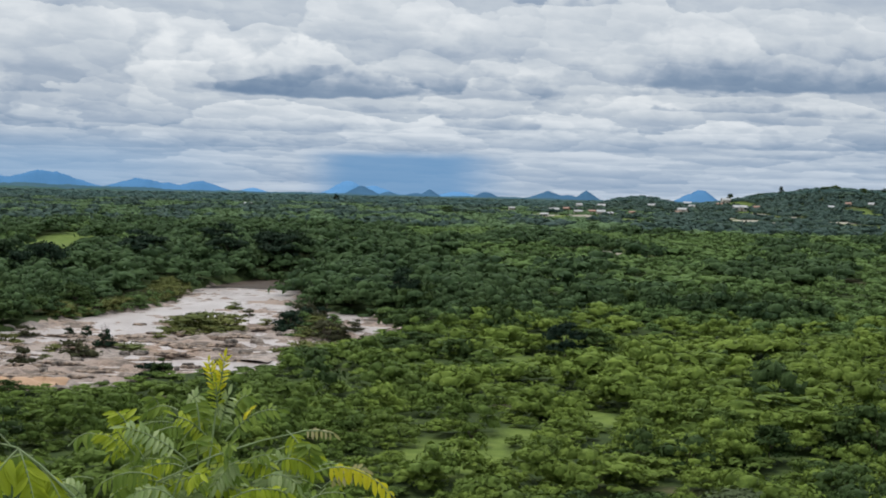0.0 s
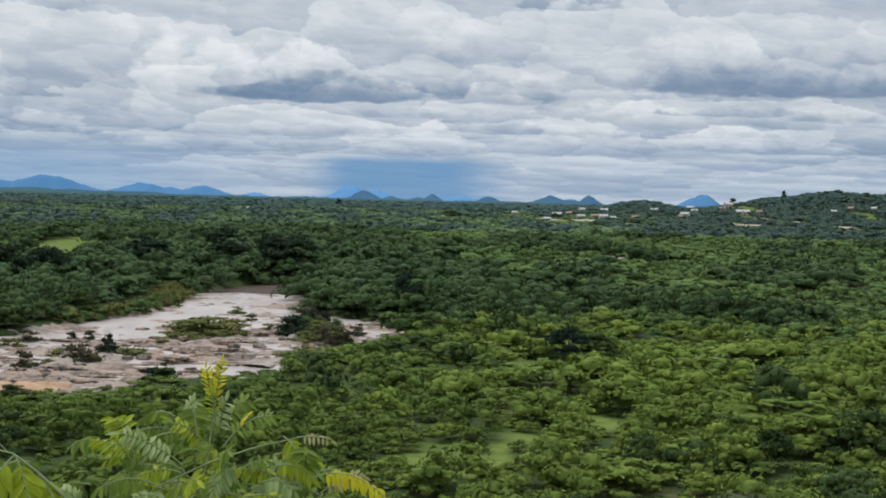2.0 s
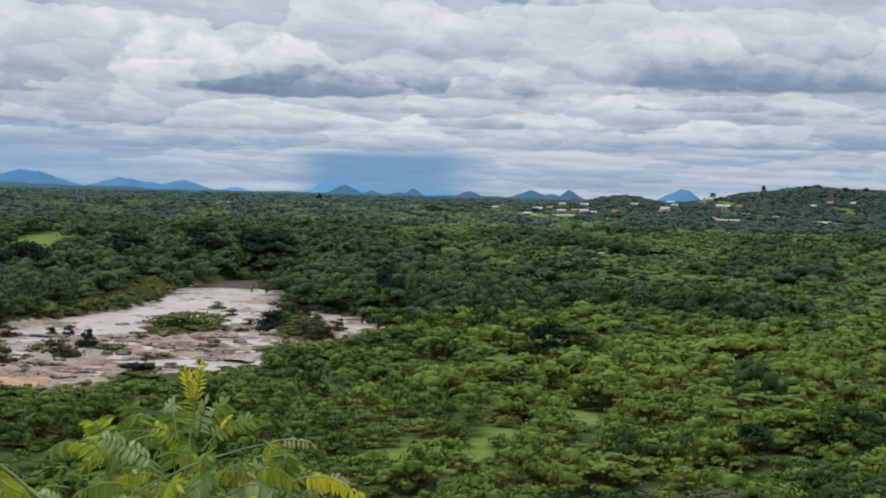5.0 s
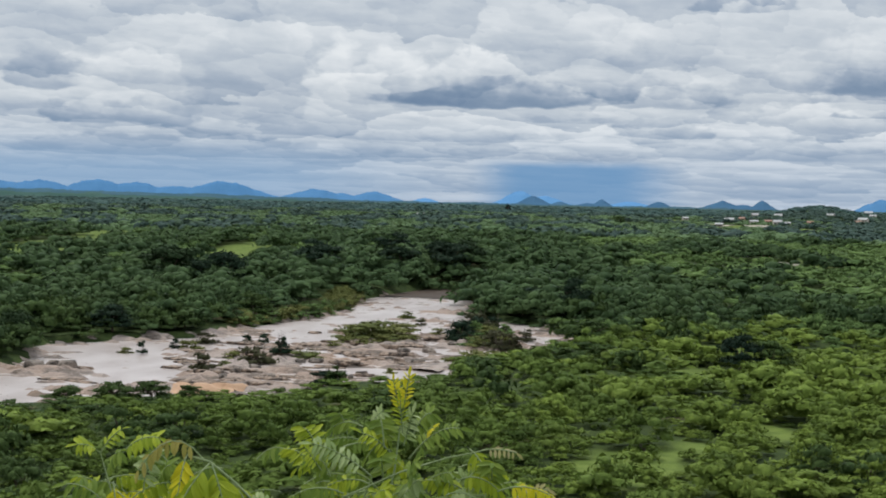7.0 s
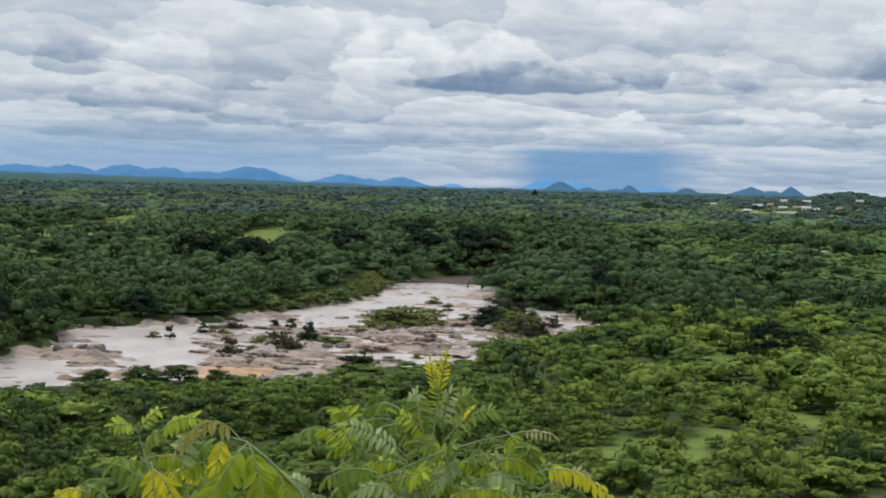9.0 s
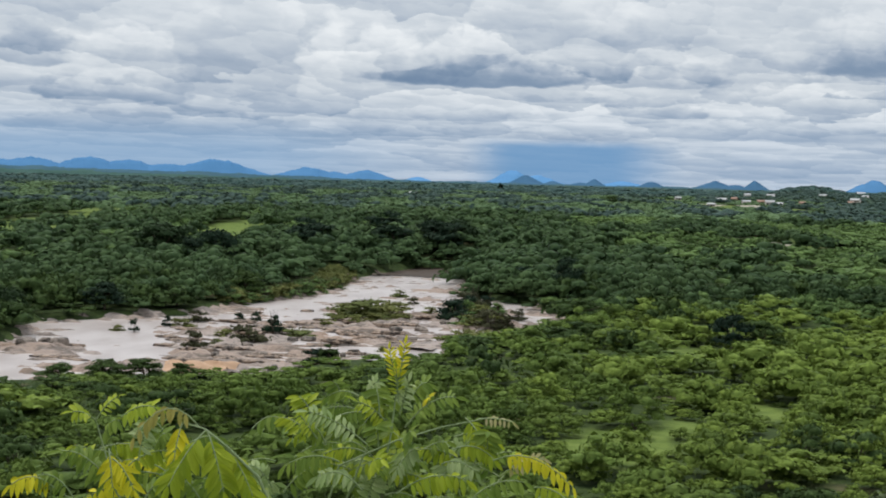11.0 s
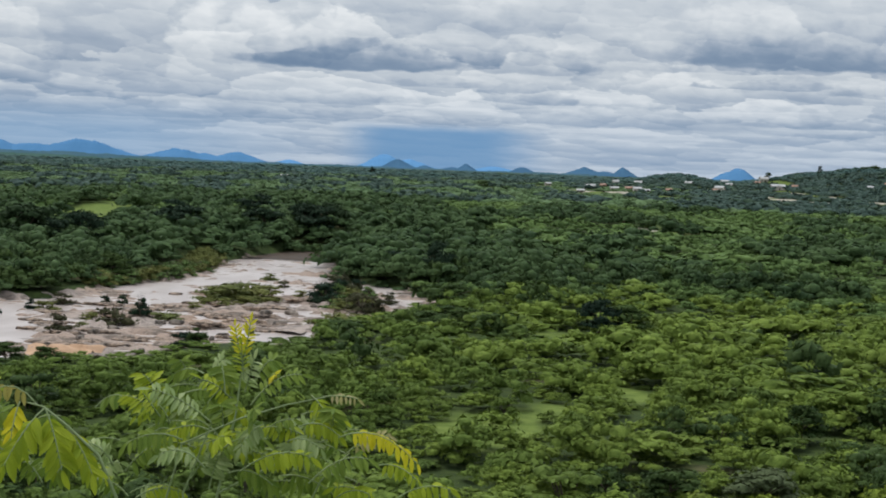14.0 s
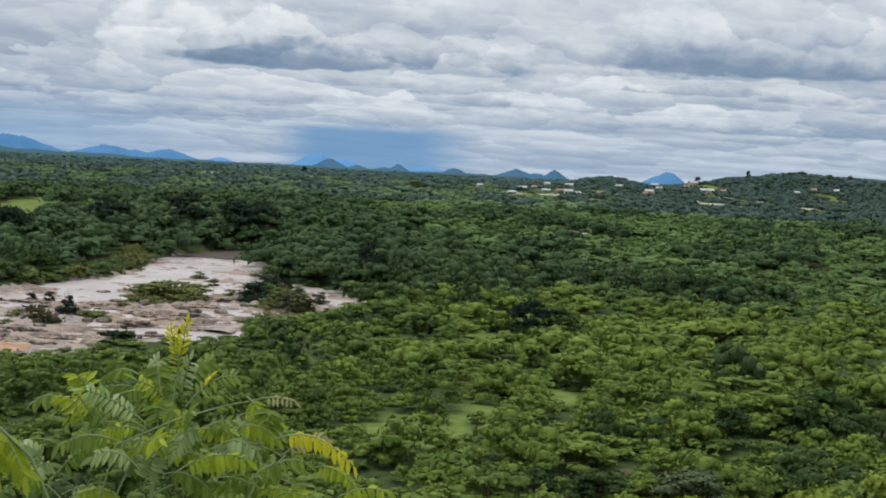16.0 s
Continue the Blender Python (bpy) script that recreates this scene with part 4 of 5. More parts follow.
tree(-91.1, 418.9, 4.53, 7.06, WOOD)
tree(-105.9, 394.8, 5.65, 7.91, WOOD)
tree(-104.8, 360.2, 5.17, 8.34, WOOD)
tree(4.7, 142.0, 1.59, 2.82, BUSH)
tree(11.2, 133.3, 2.14, 2.89, BUSH)
tree(40.7, 179.4, 2.70, 3.20, WOOD)
tree(32.5, 150.2, 2.15, 3.05, BUSH)
tree(42.3, 140.1, 2.43, 4.67, WOOD)
tree(36.3, 279.7, 3.89, 3.55, WOOD)
tree(-1.7, 262.4, 4.72, 4.76, WOOD)
tree(-5.0, 228.0, 4.58, 2.8, WOOD)
tree(1.0, 231.9, 3.52, 3.4, WOOD)
tree(-11.5, 225.0, 3.52, 2.2, WOOD)
tree(5.9, 236.9, 3.02, 3.31, WOOD)
tree(-17.2, 342.3, 4.73, 5.97, WOOD)
tree(-24.0, 336.0, 3.73, 4.97, WOOD)
tree(-17.5, 322.0, 3.23, 4.47, WOOD)
tree(-25.0, 352.0, 4.23, 5.47, WOOD)
tree(-97.4, 204.1, 4.43, 7.29, WOOD)
tree(-99.9, 212.4, 3.91, 8.09, WOOD)
tree(-97.0, 226.1, 3.69, 6.43, WOOD)
tree(-60.5, 171.2, 2.7, 2.5, WOOD)
tree(-56.0, 172.3, 2.8, 2.7, WOOD)
tree(-51.4, 174.4, 2.0, 2.1, WOOD)
tree(-66.0, 169.5, 2.2, 2.0, WOOD)
tree(-37.0, 197.0, 1.76, 2.75, WOOD)
tree(-99.7, 369.1, 5.28, 11.10, WOOD)
tree(-118.1, 378.0, 8.20, 11.49, WOOD)
tree(-87.4, 429.3, 8.06, 10.60, WOOD)
tree(-91.0, 256.4, 4.34, 5.73, WOOD)
tree(-80.8, 268.9, 3.84, 5.39, WOOD)
tree(-74.5, 299.5, 4.25, 5.38, WOOD)
tree(-51.0, 446.0, 5.62, 9.86, WOOD)
tree(-42.0, 449.0, 5.52, 10.07, WOOD)

island_shrub(-72.2, 243.3, 2.48, 2.58, REED)
island_shrub(-71.5, 251.8, 1.95, 2.64, BUSH)
island_shrub(-64.8, 255.1, 1.09, 2.17, WOOD)
island_shrub(-61.8, 256.1, 0.99, 2.17, WOOD)
island_shrub(-60.9, 212.0, 2.15, 3.35, BUSH)
island_shrub(-61.0, 230.8, 1.96, 2.12, REED)
island_shrub(-55.0, 223.2, 2.92, 3.78, BUSH)
island_shrub(-53.1, 232.3, 1.79, 4.22, WOOD)
island_shrub(-49.2, 233.5, 3.04, 2.12, REED)
island_shrub(-77.2, 232.0, 0.83, 3.09, WOOD)
island_shrub(-80.3, 232.9, 1.20, 1.86, REED)
island_shrub(-58.5, 215.7, 1.17, 1.41, REED)
island_shrub(-74.6, 242.5, 0.94, 2.24, WOOD)
island_shrub(-38.7, 197.6, 2.26, 3.06, WOOD)
island_shrub(-47.8, 251.2, 1.34, 1.62, REED)
island_shrub(-43.9, 319.9, 1.94, 2.86, REED)
island_shrub(-32.2, 281.3, 1.69, 2.16, REED)
island_shrub(-38.5, 303.4, 1.36, 1.94, BUSH)
island_shrub(-32.4, 218.1, 0.99, 1.39, REED)
island_shrub(-14.3, 275.4, 2.06, 2.78, BUSH)
island_shrub(-26.3, 267.9, 2.81, 4.43, WOOD)
island_shrub(-24.3, 281.6, 3.17, 5.36, BUSH)
island_shrub(-18.5, 256.6, 3.46, 3.91, BUSH)
island_shrub(-15.8, 255.4, 2.10, 3.56, BUSH)
island_shrub(-21.6, 240.3, 3.61, 3.05, REED)
island_shrub(-17.4, 241.6, 3.62, 2.46, REED)
island_shrub(-24.2, 232.5, 2.10, 2.07, REED)
island_shrub(-46.5, 264.6, 4.01, 3.39, REED)
island_shrub(-42.7, 261.4, 4.35, 4.36, REED)
island_shrub(-39.8, 266.8, 4.44, 3.75, REED)
island_shrub(-38.8, 279.0, 3.15, 2.85, REED)
island_shrub(-46.9, 276.2, 4.19, 3.20, REED)
island_shrub(-43.5, 279.9, 4.24, 2.86, REED)

boulder(-40.9, 208.7, 1.02, 1.22)
boulder(-36.3, 214.3, 1.04, 0.94)
boulder(-37.2, 209.7, 0.60, 0.82)
boulder(-33.5, 210.8, 0.68, 0.82)
boulder(-34.6, 232.1, 0.94, 0.79)
boulder(-30.0, 233.5, 1.22, 0.90)
boulder(-30.1, 249.8, 1.11, 1.09)
boulder(-48.6, 206.5, 0.59, 1.02)
boulder(-48.9, 227.7, 1.02, 0.89)
boulder(-54.5, 209.0, 1.12, 0.93)
boulder(-55.5, 204.5, 0.76, 0.71)
boulder(-53.2, 214.5, 0.88, 0.74)
boulder(-81.0, 208.6, 1.34, 1.50)
boulder(-84.2, 210.7, 1.00, 1.31)
boulder(-84.8, 204.5, 1.77, 1.70)
boulder(-46.3, 228.5, 1.12, 0.78)
boulder(-42.7, 229.6, 0.93, 0.67)
boulder(-34.5, 248.5, 1.00, 0.96)
boulder(-27.2, 260.9, 1.05, 0.88)
boulder(-40.5, 194.5, 0.64, 0.86)
boulder(-42.7, 188.0, 0.54, 0.74)


def grow_isles():
    """Thickets on the two islands of the river."""
    rng = np.random.default_rng(61)
    for k in range(22):
        a, r = k * 2.4, math.sqrt((k + 0.5) / 22)
        island_shrub(-42 + 7.0 * r * math.cos(a), 264 + 11 * r * math.sin(a), rng.uniform(1.1, 1.9), rng.uniform(0.9, 2.2), REED)
    for k in range(40):
        a, r = k * 2.4, math.sqrt((k + 0.5) / 40)
        x, y = -22.3 + 5.2 * r * math.cos(a), 275 + 19 * r * math.sin(a)
        dark = x < -24 or y > 288
        island_shrub(x, y, rng.uniform(1.4, 2.4), rng.uniform(2.0, 4.2) if dark else rng.uniform(1.3, 2.4), (WOOD, BUSH_MID, WOOD)[k % 3] if dark else (REED, BUSH_MID, REED)[k % 3])
    for k in range(120):
        y = 284 + 92 * ((k + rng.uniform(0, 1)) / 120)
        x = float(np.interp(y, (284, 303, 316, 340, 374), (-73, -66, -62, -61, -63))) - rng.uniform(0.3, 7.5)
        bank_reeds(x, y, rng.uniform(1.5, 2.6), rng.uniform(1.4, 3.0), REED if y > 336 or k % 4 == 0 else BUSH_MID)


def bank_reeds(x, y, half, high, material):
    rng = np.random.default_rng(int(abs(x * 53 + y * 11)))
    thing = new("reed_bed" if material is REED else "bank_bush")
    rows = []
    for k in range(12):
        a, reach = rng.uniform(0, math.tau), rng.uniform(0.2, 0.8)
        c, s = math.cos(a), math.sin(a)
        rows.append((((0.3 * reach * c, 0.3 * reach * s, 0), (0.6 * reach * c, 0.6 * reach * s, 0.5), (reach * c, reach * s, rng.uniform(0.8, 1.1))), (0.03, 0.022, 0.006)))
    part("stalk_clump", many_tubes(rows, REED if material is REED else BARK, "stalk_clump"), thing)
    v, q, t = crown(rng, 200, 0.11, 0.9, 8, 1, 3)
    part("foliage", mesh_from("crown", v, [q, t], material), thing)
    thing.matrix_world = Matrix.LocRotScale((x, y, float(ground(x, y)) - 0.2), Euler((0, 0, rng.uniform(0, 6))), (half, half, high))
    if material is REED:
        tagged(thing, "tall olive-brown reeds along a river bank", "reeds", "reeds along the river bank")
    else:
        tagged(thing, "low mid-green bush along a river bank", "bush", "bushes along the river bank")


grow_isles()


def ledge(x, y, half, deep, high, turn_):
    """A low, broken shelf of dark-stained granite."""
    rng = np.random.default_rng(int(abs(x * 91 + y * 29)))
    bm = bmesh.new()
    bmesh.ops.create_icosphere(bm, subdivisions=3, radius=1)
    off = Vector(rng.uniform(0, 50, 3))
    for v in bm.verts:
        v.co *= 1 + noise.noise(v.co * 1.6 + off) * 0.42 + noise.noise(v.co * 4.1 + off) * 0.12
        v.co.z = max(-0.5, min(v.co.z, 0.5 + 0.22 * noise.noise(Vector((v.co.x * 2, v.co.y * 2, 0)) + off)))
    data = to_mesh("rock_ledge", bm, LEDGE)
    ob = new("rock_ledge", data)
    z = max(float(river_rock(np.array(x), np.array(y))), -1.2)
    ob.matrix_world = Matrix.LocRotScale((x, y, z), Euler((0, 0, turn_)), (half, deep, high))
    tagged(ob, "low brown granite shelf with dark water stains in a river", "rock", "rock shelves in the river")


def to_mesh(name, bm, material):
    data = bpy.data.meshes.new(name)
    bm.to_mesh(data)
    bm.free()
    data.materials.append(material)
    return data


def build_ledges():
    rng = np.random.default_rng(83)
    made = 0
    while made < 74:
        x, y = rng.uniform(-82, -14), rng.uniform(172, 345)
        spread = math.exp(-(((x + 48) / 24) ** 2 + ((y - 222) / 45) ** 2))
        if float(bank(np.array(x), np.array(y))) < 2.5 or rng.uniform() > spread:
            continue
        ledge(x, y, rng.uniform(1.2, 4.6), rng.uniform(0.6, 1.3), rng.uniform(0.35, 0.8), rng.uniform(-0.5, 0.2))
        made += 1


def build_sand():
    for x, y, half, deep in ((-54.8, 187.4, 5.0, 3.6), (-51.4, 190.6, 3.0, 3.0)):
        a, r = np.meshgrid(np.linspace(0, math.tau, 40), np.linspace(0, 1, 9), indexing="ij")
        edge = 1 + 0.2 * np.sin(3 * a + x) + 0.1 * np.sin(7 * a + y)
        px, py = x + half * r * edge * np.cos(a), y + deep * r * edge * np.sin(a)
        z = np.maximum(river_rock(px, py), -1.3) + 0.42 * (1 - r ** 2) + 0.02
        ob = new("sand_bar", mesh_from("sand_bar", np.stack([px, py, z], -1).reshape(-1, 3), grid_faces(*a.shape)[:, ::-1], SAND))
        tagged(ob, "orange-brown sand bar beside river rocks", "sand bar", kind="structure")


def build_bank_strip():
    """A narrow shelf of bare sandy rock along the near bank of the side channel."""
    line = np.array(((-27.5, 221), (-26, 229), (-19.5, 236.5), (-14.5, 246), (-10.5, 259), (-6.5, 271), (-5, 282)), float)
    s, c = np.meshgrid(np.linspace(0, 6, 61), np.linspace(-1, 1, 9), indexing="ij")
    px, py = np.interp(s, range(7), line[:, 0]), np.interp(s, range(7), line[:, 1])
    wide = 2.6 + 0.7 * waves(px, py, 9, 91)
    px, py = px + c * wide * 0.85, py - c * wide * 0.55
    z = np.maximum(ground(px, py), -1.0) + 0.22 * (1 - c ** 2) + 0.10 + 0.10 * waves(px, py, 3, 92)
    ob = new("sand_bar", mesh_from("sand_bar", np.stack([px, py, z], -1).reshape(-1, 3), grid_faces(*s.shape)[:, ::-1], ROCK))
    tagged(ob, "narrow shelf of bare sandy rock along a river bank", "sand bar", kind="structure")


build_ledges()
build_sand()
build_bank_strip()

# ---- the far village ----
def box(w_, d_, h_, bevel=0.03):
    bm = bmesh.new()
    bmesh.ops.create_cube(bm, size=1, matrix=Matrix.Translation((0, 0, h_ / 2)) @ Matrix.Diagonal((w_, d_, h_, 1)))
    bmesh.ops.bevel(bm, geom=bm.edges[:], offset=bevel, segments=1, affect="EDGES")
    return bm


def gable(w_, d_, rise_, over=0.35, thick=0.12):
    """A pitched roof of metal sheets, with its two slopes and its overhang."""
    bm = bmesh.new()
    hw, hd = w_ / 2 + over, d_ / 2 + over
    for lift in (0.0, thick):
        ring = [bm.verts.new(q) for q in ((-hw, -hd, lift), (hw, -hd, lift), (hw, 0, rise_ + lift), (-hw, 0, rise_ + lift), (-hw, hd, lift), (hw, hd, lift))]
        bm.faces.new((ring[0], ring[1], ring[2], ring[3]))
        bm.faces.new((ring[3], ring[2], ring[5], ring[4]))
    bm.verts.ensure_lookup_table()
    for a, b in ((0, 1), (1, 2), (2, 5), (5, 4), (4, 3), (3, 0)):
        bm.faces.new((bm.verts[a], bm.verts[b], bm.verts[b + 6], bm.verts[a + 6]))
    bmesh.ops.recalc_face_normals(bm, faces=bm.faces[:])
    return bm


def house(x, y, width, high, wall_material):
    rng = np.random.default_rng(int(abs(x * 7 + y)))
    depth_ = max(3.4, width * 0.6)
    wall_high = high * 0.66
    thing = new("house")
    body = part("wall", to_mesh("wall", box(width, depth_, wall_high), wall_material), thing)
    roof = part("roof", to_mesh("roof", gable(width, depth_, high * 0.34), ROOF_PALE if wall_material is WHITEWASH else ROOF_RUST), thing, "corrugated metal roof")
    roof.location.z = wall_high
    door = part("door", to_mesh("door", box(0.9, 0.08, min(2.0, wall_high * 0.9), 0.01), DARK_WOOD), thing)
    door.location = (width * 0.1, -depth_ / 2 - 0.02, 0.02)
    for k in (-0.32, 0.36):
        window = part("window", to_mesh("window", box(0.9, 0.10, 0.8, 0.01), DARK_GLASS), thing)
        window.location = (width * k, -depth_ / 2 - 0.02, wall_high * 0.45)
    thing.matrix_world = pose(x, y, float(ground(x, y)) - 0.05, 0, 0, -math.degrees(math.atan2(x, y)) + rng.uniform(-25, 25))
    if wall_material is WHITEWASH:
        tagged(thing, "small whitewashed village house with a pale metal roof", "house", "houses of the village")
    else:
        tagged(thing, "small brown mud-brick house with a rusty metal roof", "house", "houses of the village")


for x, y, width, high, wall_material in (
        (92, 1046, 6.6, 3.6, WHITEWASH), (108, 1119, 4.4, 3.2, MUD_WALL), (106, 1014, 5.6, 3.2, WHITEWASH), (130, 1235, 5.2, 4.4, WHITEWASH), (116, 1013, 4.8, 3.0, MUD_WALL),
        (117, 969, 5.6, 3.8, WHITEWASH), (140, 1155, 5.8, 4.4, WHITEWASH), (122, 962, 4.6, 3.0, WHITEWASH), (142, 994, 3.8, 2.8, MUD_WALL), (181, 1154, 5.5, 3.4, WHITEWASH),
        (196, 1097, 7.0, 3.8, WHITEWASH), (262, 1440, 8.2, 5.0, WHITEWASH), (186, 1062, 4.2, 2.9, MUD_WALL), (220, 1188, 5.0, 3.6, WHITEWASH), (264, 1262, 7.4, 5.0, WHITEWASH),
        (248, 1209, 4.8, 3.6, MUD_WALL), (245, 1117, 10.5, 4.6, WHITEWASH), (260, 1124, 4.5, 3.4, MUD_WALL), (79, 538, 3.4, 2.3, WHITEWASH), (61, 538, 2.8, 2.2, MUD_WALL),
        (309, 1087, 3.8, 3.6, WHITEWASH), (329, 1110, 4.0, 3.6, MUD_WALL), (347, 1109, 4.0, 3.6, WHITEWASH), (73, 901, 4.6, 2.6, WHITEWASH), (-136, 1055, 5.1, 2.6, WHITEWASH), (63, 1094, 4.4, 2.6, WHITEWASH)):
    house(x, y, width, high, wall_material)


def yard(x, y, half, depth_):
    """Bare earth or cropped field, laid on the land."""
    a, r = np.meshgrid(np.linspace(0, math.tau, 40), np.linspace(0, 1, 8), indexing="ij")
    edge = 1 + 0.18 * np.sin(3 * a + x) + 0.1 * np.sin(7 * a + y)
    px, py = x + half * r * edge * np.cos(a), y + depth_ * r * edge * np.sin(a)
    verts = np.stack([px, py, ground(px, py) + 0.12], -1).reshape(-1, 3)
    ob = new("field", mesh_from("field", verts, grid_faces(*a.shape)[:, ::-1], YARD))
    tagged(ob, "bare tan earth field beside a village", "field", kind="structure")


for x, y, half, depth_ in ((76, 945, 9, 34), (100, 965, 13, 38), (118, 930, 8, 28), (196, 925, 12, 80), (240, 1045, 9, 50), (210, 860, 9, 64), (254, 915, 12, 76), (244, 840, 8, 60), (79, 526, 4, 12), (65, 510, 4, 11)):
    yard(x, y, half, depth_)

# ---- the shrub in front of the camera ----
def leaflet_mesh(material):
    """A leaflet 1 long along x: an oval blade with a pointed tip, folded along its rib and bent down."""
    verts, faces = [], []
    steps = 9
    for k in range(steps):
        s = k / (steps - 1)
        wide = 0.155 * math.sin(math.pi * min(1.0, s * 0.97 + 0.03)) ** 0.75 if 0 < k < steps - 1 else 0.012
        sag = -0.16 * s * s
        for j, side in enumerate((-1, -0.5, 0, 0.5, 1)):
            verts.append((s, side * wide, sag + abs(side) * wide * 0.34))
    for k in range(steps - 1):
        for j in range(4):
            i = k * 5 + j
            faces.append((i, i + 5, i + 6, i + 1))
    return mesh_from("leaflet", np.array(verts), np.array(faces), material)


LEAFLETS = {m.name: leaflet_mesh(m) for m in (YELLOW, LIME, GREEN, PALE, OLIVE, DRY)}
leaf_rng = np.random.default_rng(23)


def leaf(thing, base, tip, bow, pairs, length, material, hang):
    """A feathered leaf: a thin stalk from base to tip that bows up, with pairs of leaflets and one at its end."""
    base, tip = Vector(base), Vector(tip)
    pairs, length = pairs + 3, length * 0.70
    along = tip - base
    points = [base + along * s + Vector((0, 0, bow * 4 * s * (1 - s))) for s in np.linspace(0, 1, 7)]
    v, f = tube(points, np.linspace(0.0016, 0.0008, 7), 5)
    stalk = part("leaf", mesh_from("leaf", v, f, STALK), thing)
    up = Vector((0, -0.55, 0.85)).normalized()
    side = along.cross(up).normalized()
    blade = LEAFLETS[material.name]
    spots = [(0.18 + 0.78 * (k + 0.5) / pairs, sign) for k in range(pairs) for sign in (-1, 1)] + [(1.0, 0)]
    for s, sign in spots:
        k = min(int(s * 6), 5)
        p = points[k].lerp(points[k + 1], s * 6 - k)
        forward = (points[k + 1] - points[k]).normalized()
        spread = leaf_rng.uniform(0.75, 1.15)
        out = side * sign * spread + forward * (0.45 if sign else 1.0)
        out += Vector((0, 0, -hang * leaf_rng.uniform(0.7, 1.25))) + Vector(leaf_rng.normal(0, 0.16, 3))
        out.normalize()
        face = up + Vector(leaf_rng.normal(0, 0.3, 3)) + Vector((0, -0.7 * abs(hang), 0))
        across = face.cross(out).normalized()
        face = out.cross(across)
        size = length * (1 - 0.35 * abs(s - 0.55)) * leaf_rng.uniform(0.85, 1.12)
        turn_ = Matrix((out, across, face)).transposed().to_4x4()
        ob = part("leaflet", blade, stalk)
        ob.matrix_local = Matrix.Translation(p) @ turn_ @ Matrix.Diagonal((size, size, size, 1))


def stem(thing, points, thick, thin):
    v, f = tube(points, np.linspace(thick * 0.7, thin * 0.8, len(points)), 8)
    part("stem", mesh_from("stem", v, f, STALK), thing)


plant = tagged(new("feather_leaved_shrub"), "young shrub with green and yellowing feathered leaves on a hilltop", "shrub")
leaf(plant, (-0.399, 2.727, 25.589), (-0.384, 2.709, 25.674), 0.0, 6, 0.03, YELLOW, -0.5)
leaf(plant, (-0.405, 2.747, 25.591), (-0.417, 2.724, 25.662), 0.0, 5, 0.028, YELLOW, -0.5)
leaf(plant, (-0.398, 2.732, 25.557), (-0.401, 2.711, 25.627), 0, 4, 0.03, LIME, -0.3)
leaf(plant, (-0.444, 2.642, 25.488), (-0.552, 2.603, 25.553), 0.01, 7, 0.046, PALE, 0.2)
leaf(plant, (-0.545, 2.665, 25.490), (-0.574, 2.638, 25.540), 0.0, 4, 0.034, LIME, 0.1)
leaf(plant, (-0.490, 2.607, 25.459), (-0.584, 2.557, 25.458), 0.015, 6, 0.046, GREEN, 0.8)
leaf(plant, (-0.418, 2.771, 25.499), (-0.480, 2.740, 25.553), 0.01, 5, 0.046, LIME, 0.2)
leaf(plant, (-0.387, 2.755, 25.503), (-0.286, 2.747, 25.569), 0.02, 7, 0.042, GREEN, 0.3)
leaf(plant, (-0.396, 2.739, 25.532), (-0.377, 2.721, 25.600), 0.0, 5, 0.038, PALE, 0.1)
leaf(plant, (-0.357, 2.777, 25.546), (-0.338, 2.752, 25.568), 0, 3, 0.028, YELLOW, 0.1)
leaf(plant, (-0.422, 2.798, 25.540), (-0.472, 2.753, 25.503), 0.01, 5, 0.044, GREEN, 0.5)
leaf(plant, (-0.207, 2.693, 25.458), (-0.052, 2.661, 25.421), 0.03, 10, 0.046, YELLOW, 0.9)
leaf(plant, (-0.287, 2.720, 25.470), (-0.205, 2.694, 25.462), 0.015, 5, 0.05, LIME, 0.8)
leaf(plant, (-0.267, 2.752, 25.528), (-0.218, 2.714, 25.466), 0.01, 5, 0.042, LIME, 0.4)
leaf(plant, (-0.242, 2.754, 25.526), (-0.173, 2.729, 25.528), 0.004, 3, 0.03, DRY, 0.4)
leaf(plant, (-0.381, 2.612, 25.403), (-0.249, 2.604, 25.437), 0.02, 8, 0.052, LIME, 0.8)
leaf(plant, (-0.442, 2.585, 25.412), (-0.520, 2.546, 25.442), 0.02, 6, 0.048, PALE, 0.5)
leaf(plant, (-0.447, 2.687, 25.408), (-0.348, 2.679, 25.451), 0.02, 7, 0.046, GREEN, 0.5)
leaf(plant, (-0.257, 2.661, 25.374), (-0.144, 2.650, 25.428), 0.02, 7, 0.05, GREEN, 0.6)
leaf(plant, (-0.372, 2.786, 25.436), (-0.304, 2.770, 25.476), 0.01, 5, 0.044, GREEN, 0.5)
leaf(plant, (-0.448, 2.755, 25.439), (-0.498, 2.723, 25.476), 0.01, 5, 0.042, GREEN, 0.5)
leaf(plant, (-0.348, 2.674, 25.481), (-0.385, 2.631, 25.444), 0.01, 5, 0.044, PALE, 0.6)
leaf(plant, (-0.311, 2.747, 25.413), (-0.232, 2.729, 25.440), 0.01, 6, 0.044, GREEN, 0.6)
leaf(plant, (-0.195, 2.777, 25.412), (-0.112, 2.758, 25.453), 0.01, 5, 0.04, DRY, 0.5)
leaf(plant, (-0.942, 2.542, 25.529), (-0.898, 2.534, 25.577), 0.006, 3, 0.036, LIME, 0.1)
leaf(plant, (-0.942, 2.542, 25.529), (-0.972, 2.503, 25.551), 0.006, 3, 0.04, LIME, 0.1)
leaf(plant, (-0.748, 2.560, 25.521), (-0.852, 2.494, 25.510), 0.045, 6, 0.046, OLIVE, 0.9)
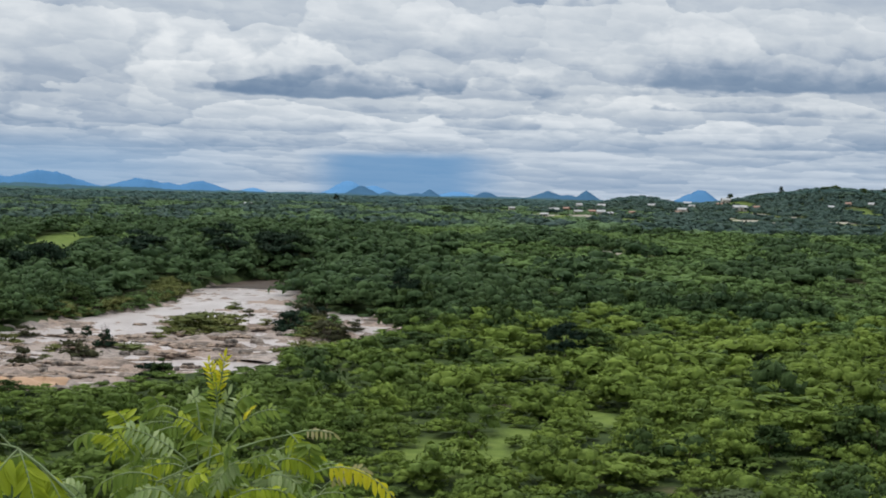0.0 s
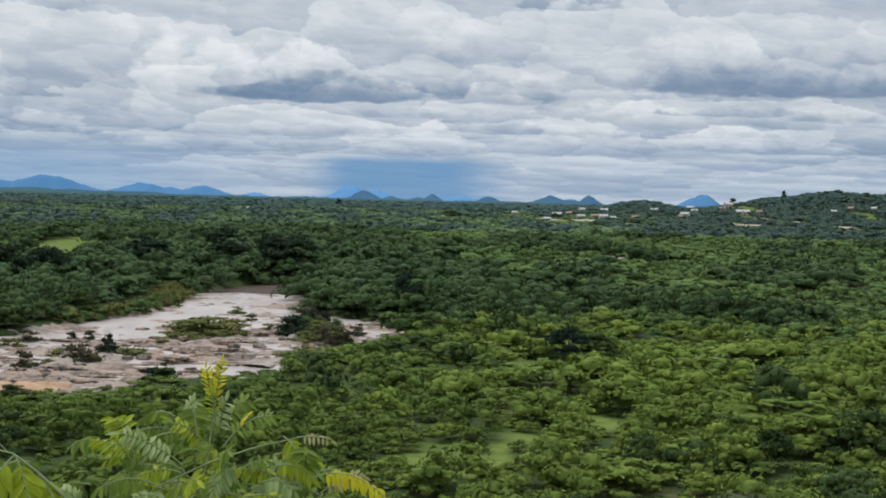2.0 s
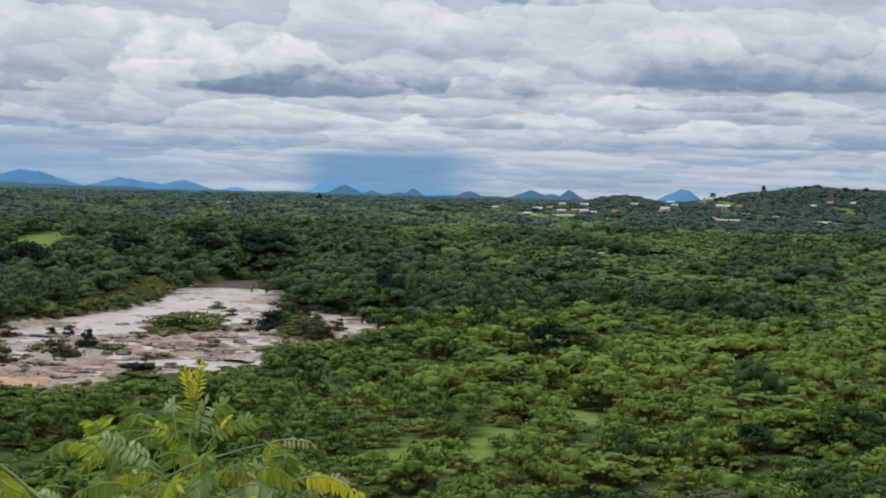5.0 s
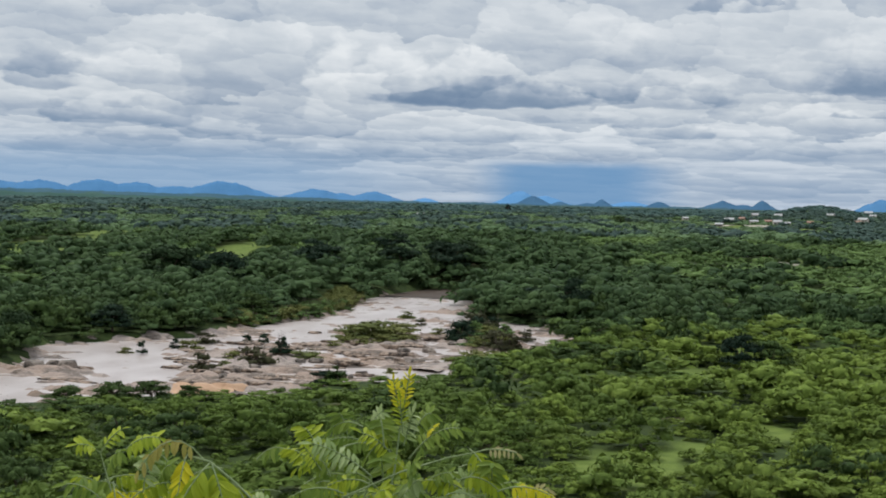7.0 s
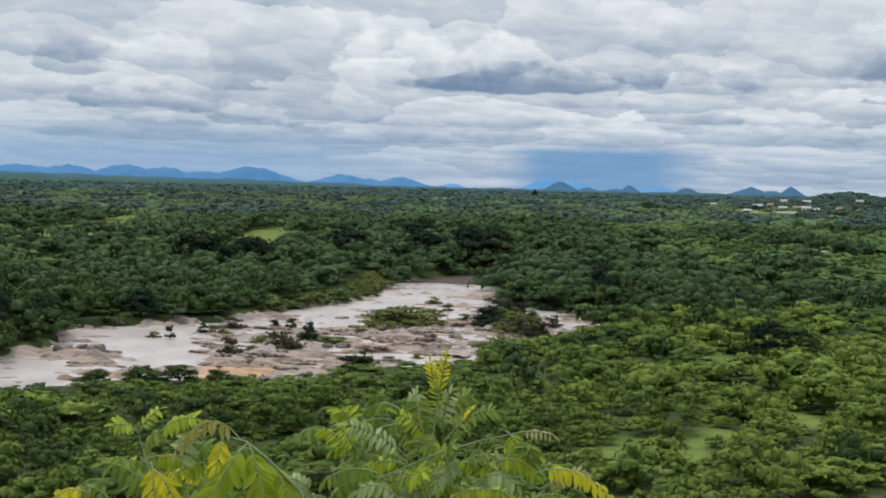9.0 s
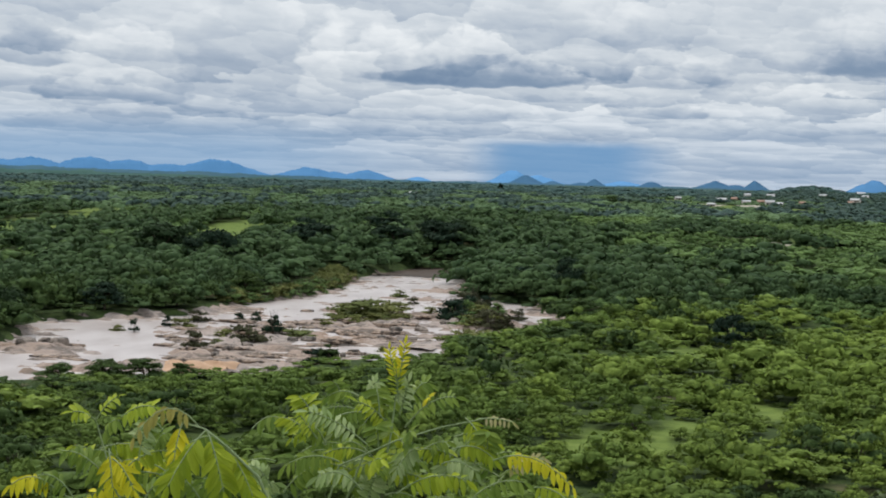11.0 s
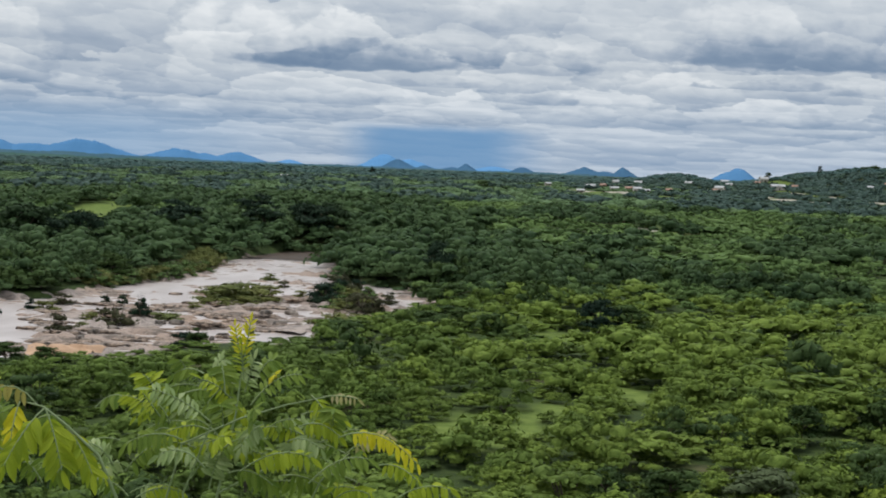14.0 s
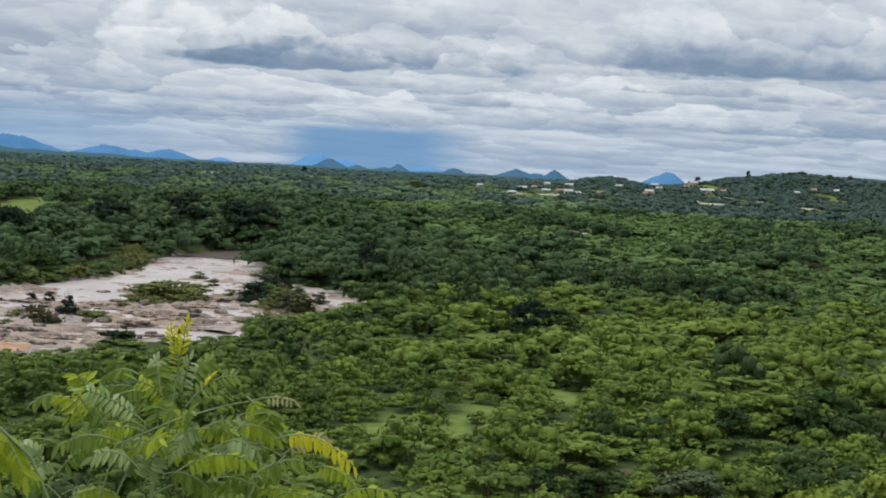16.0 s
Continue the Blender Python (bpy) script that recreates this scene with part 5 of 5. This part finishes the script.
leaf(plant, (-0.776, 2.543, 25.530), (-0.778, 2.498, 25.467), 0.01, 6, 0.046, YELLOW, 0.6)
leaf(plant, (-0.726, 2.524, 25.523), (-0.776, 2.459, 25.431), 0.01, 6, 0.072, LIME, 0.8)
leaf(plant, (-0.723, 2.525, 25.521), (-0.680, 2.484, 25.420), 0.01, 7, 0.07, LIME, 0.8)
leaf(plant, (-0.692, 2.548, 25.486), (-0.633, 2.514, 25.408), 0.01, 6, 0.06, LIME, 0.8)
leaf(plant, (-0.654, 2.571, 25.449), (-0.703, 2.515, 25.400), 0.01, 5, 0.05, GREEN, 0.7)
leaf(plant, (-0.909, 2.523, 25.481), (-0.888, 2.484, 25.418), 0.005, 5, 0.046, YELLOW, 0.6)
leaf(plant, (-0.895, 2.503, 25.467), (-0.845, 2.477, 25.416), 0.01, 4, 0.048, YELLOW, 0.7)
leaf(plant, (-0.902, 2.531, 25.406), (-0.985, 2.484, 25.481), 0.02, 7, 0.05, GREEN, 0.5)
leaf(plant, (-0.976, 2.441, 25.417), (-1.040, 2.386, 25.436), 0.02, 5, 0.05, YELLOW, 0.8)
leaf(plant, (-0.954, 2.467, 25.398), (-1.011, 2.422, 25.444), 0.02, 6, 0.05, GREEN, 0.6)
leaf(plant, (-0.857, 2.559, 25.372), (-0.803, 2.558, 25.432), 0.01, 6, 0.048, GREEN, 0.5)
leaf(plant, (-0.615, 2.592, 25.408), (-0.652, 2.562, 25.454), 0.01, 5, 0.044, PALE, 0.4)
leaf(plant, (-0.602, 2.633, 25.390), (-0.537, 2.627, 25.446), 0.01, 6, 0.046, GREEN, 0.5)
stem(plant, ((-0.482, 2.468, 24.345), (-0.480, 2.660, 25.069), (-0.436, 2.694, 25.340), (-0.411, 2.729, 25.490), (-0.401, 2.737, 25.592)), 0.0065, 0.0016)
stem(plant, ((-0.480, 2.660, 25.069), (-0.537, 2.643, 25.292), (-0.498, 2.644, 25.444), (-0.394, 2.690, 25.489), (-0.312, 2.735, 25.511), (-0.238, 2.754, 25.526)), 0.0036, 0.0014)
stem(plant, ((-0.436, 2.694, 25.340), (-0.328, 2.711, 25.397), (-0.263, 2.706, 25.440), (-0.205, 2.694, 25.459)), 0.0036, 0.0014)
stem(plant, ((-0.482, 2.468, 24.345), (-0.562, 2.579, 25.037), (-0.584, 2.557, 25.322), (-0.630, 2.542, 25.437), (-0.690, 2.539, 25.492), (-0.730, 2.534, 25.524), (-0.776, 2.544, 25.532)), 0.0065, 0.0016)
stem(plant, ((-0.573, 2.540, 24.943), (-0.793, 2.537, 25.252), (-0.893, 2.521, 25.400), (-0.921, 2.538, 25.469), (-0.943, 2.542, 25.534)), 0.0036, 0.0014)
stem(plant, ((-0.793, 2.537, 25.252), (-0.907, 2.486, 25.365), (-0.979, 2.450, 25.414)), 0.0036, 0.0014)
stem(plant, ((-0.480, 2.660, 25.069), (-0.492, 2.635, 25.351), (-0.454, 2.655, 25.458), (-0.442, 2.642, 25.487)), 0.0036, 0.0014)
stem(plant, ((-0.480, 2.660, 25.069), (-0.280, 2.698, 25.280), (-0.237, 2.683, 25.374), (-0.187, 2.738, 25.420)), 0.0036, 0.0014)


# the leaves of the middle, round the main stem
for k in range(26):
    px, pz = leaf_rng.uniform(-0.60, -0.24), leaf_rng.uniform(25.40, 25.56)
    if abs(px + 0.44) > 0.22 - (pz - 25.40) * 0.9:
        continue
    py = leaf_rng.uniform(2.70, 2.92)
    a = leaf_rng.uniform(-0.3, 3.4)
    reach = leaf_rng.uniform(0.07, 0.11)
    leaf(plant, (px, py, pz), (px + reach * math.cos(a), py + leaf_rng.uniform(-0.04, 0.03), pz + 0.6 * reach * math.sin(a)), 0.012, 5, leaf_rng.uniform(0.040, 0.050), (GREEN, GREEN, PALE, LIME)[k % 4], leaf_rng.uniform(0.2, 0.8))

# the lower leaves, close together round the stems
for k in range(72):
    px, pz = leaf_rng.uniform(-1.06, -0.08), leaf_rng.uniform(25.30, 25.47)
    if px > -0.22 and pz > 25.42:
        continue
    py = leaf_rng.uniform(2.62, 2.95)
    a = leaf_rng.uniform(-0.5, 3.6)
    reach = leaf_rng.uniform(0.09, 0.13)
    tint = (GREEN, LIME, GREEN, PALE, GREEN, LIME, GREEN, YELLOW if px < -0.75 else LIME)[k % 8]
    leaf(plant, (px, py, pz), (px + reach * math.cos(a), py + leaf_rng.uniform(-0.05, 0.03), pz + 0.55 * reach * math.sin(a)), 0.015, 6, leaf_rng.uniform(0.042, 0.054), tint, leaf_rng.uniform(0.3, 0.9))
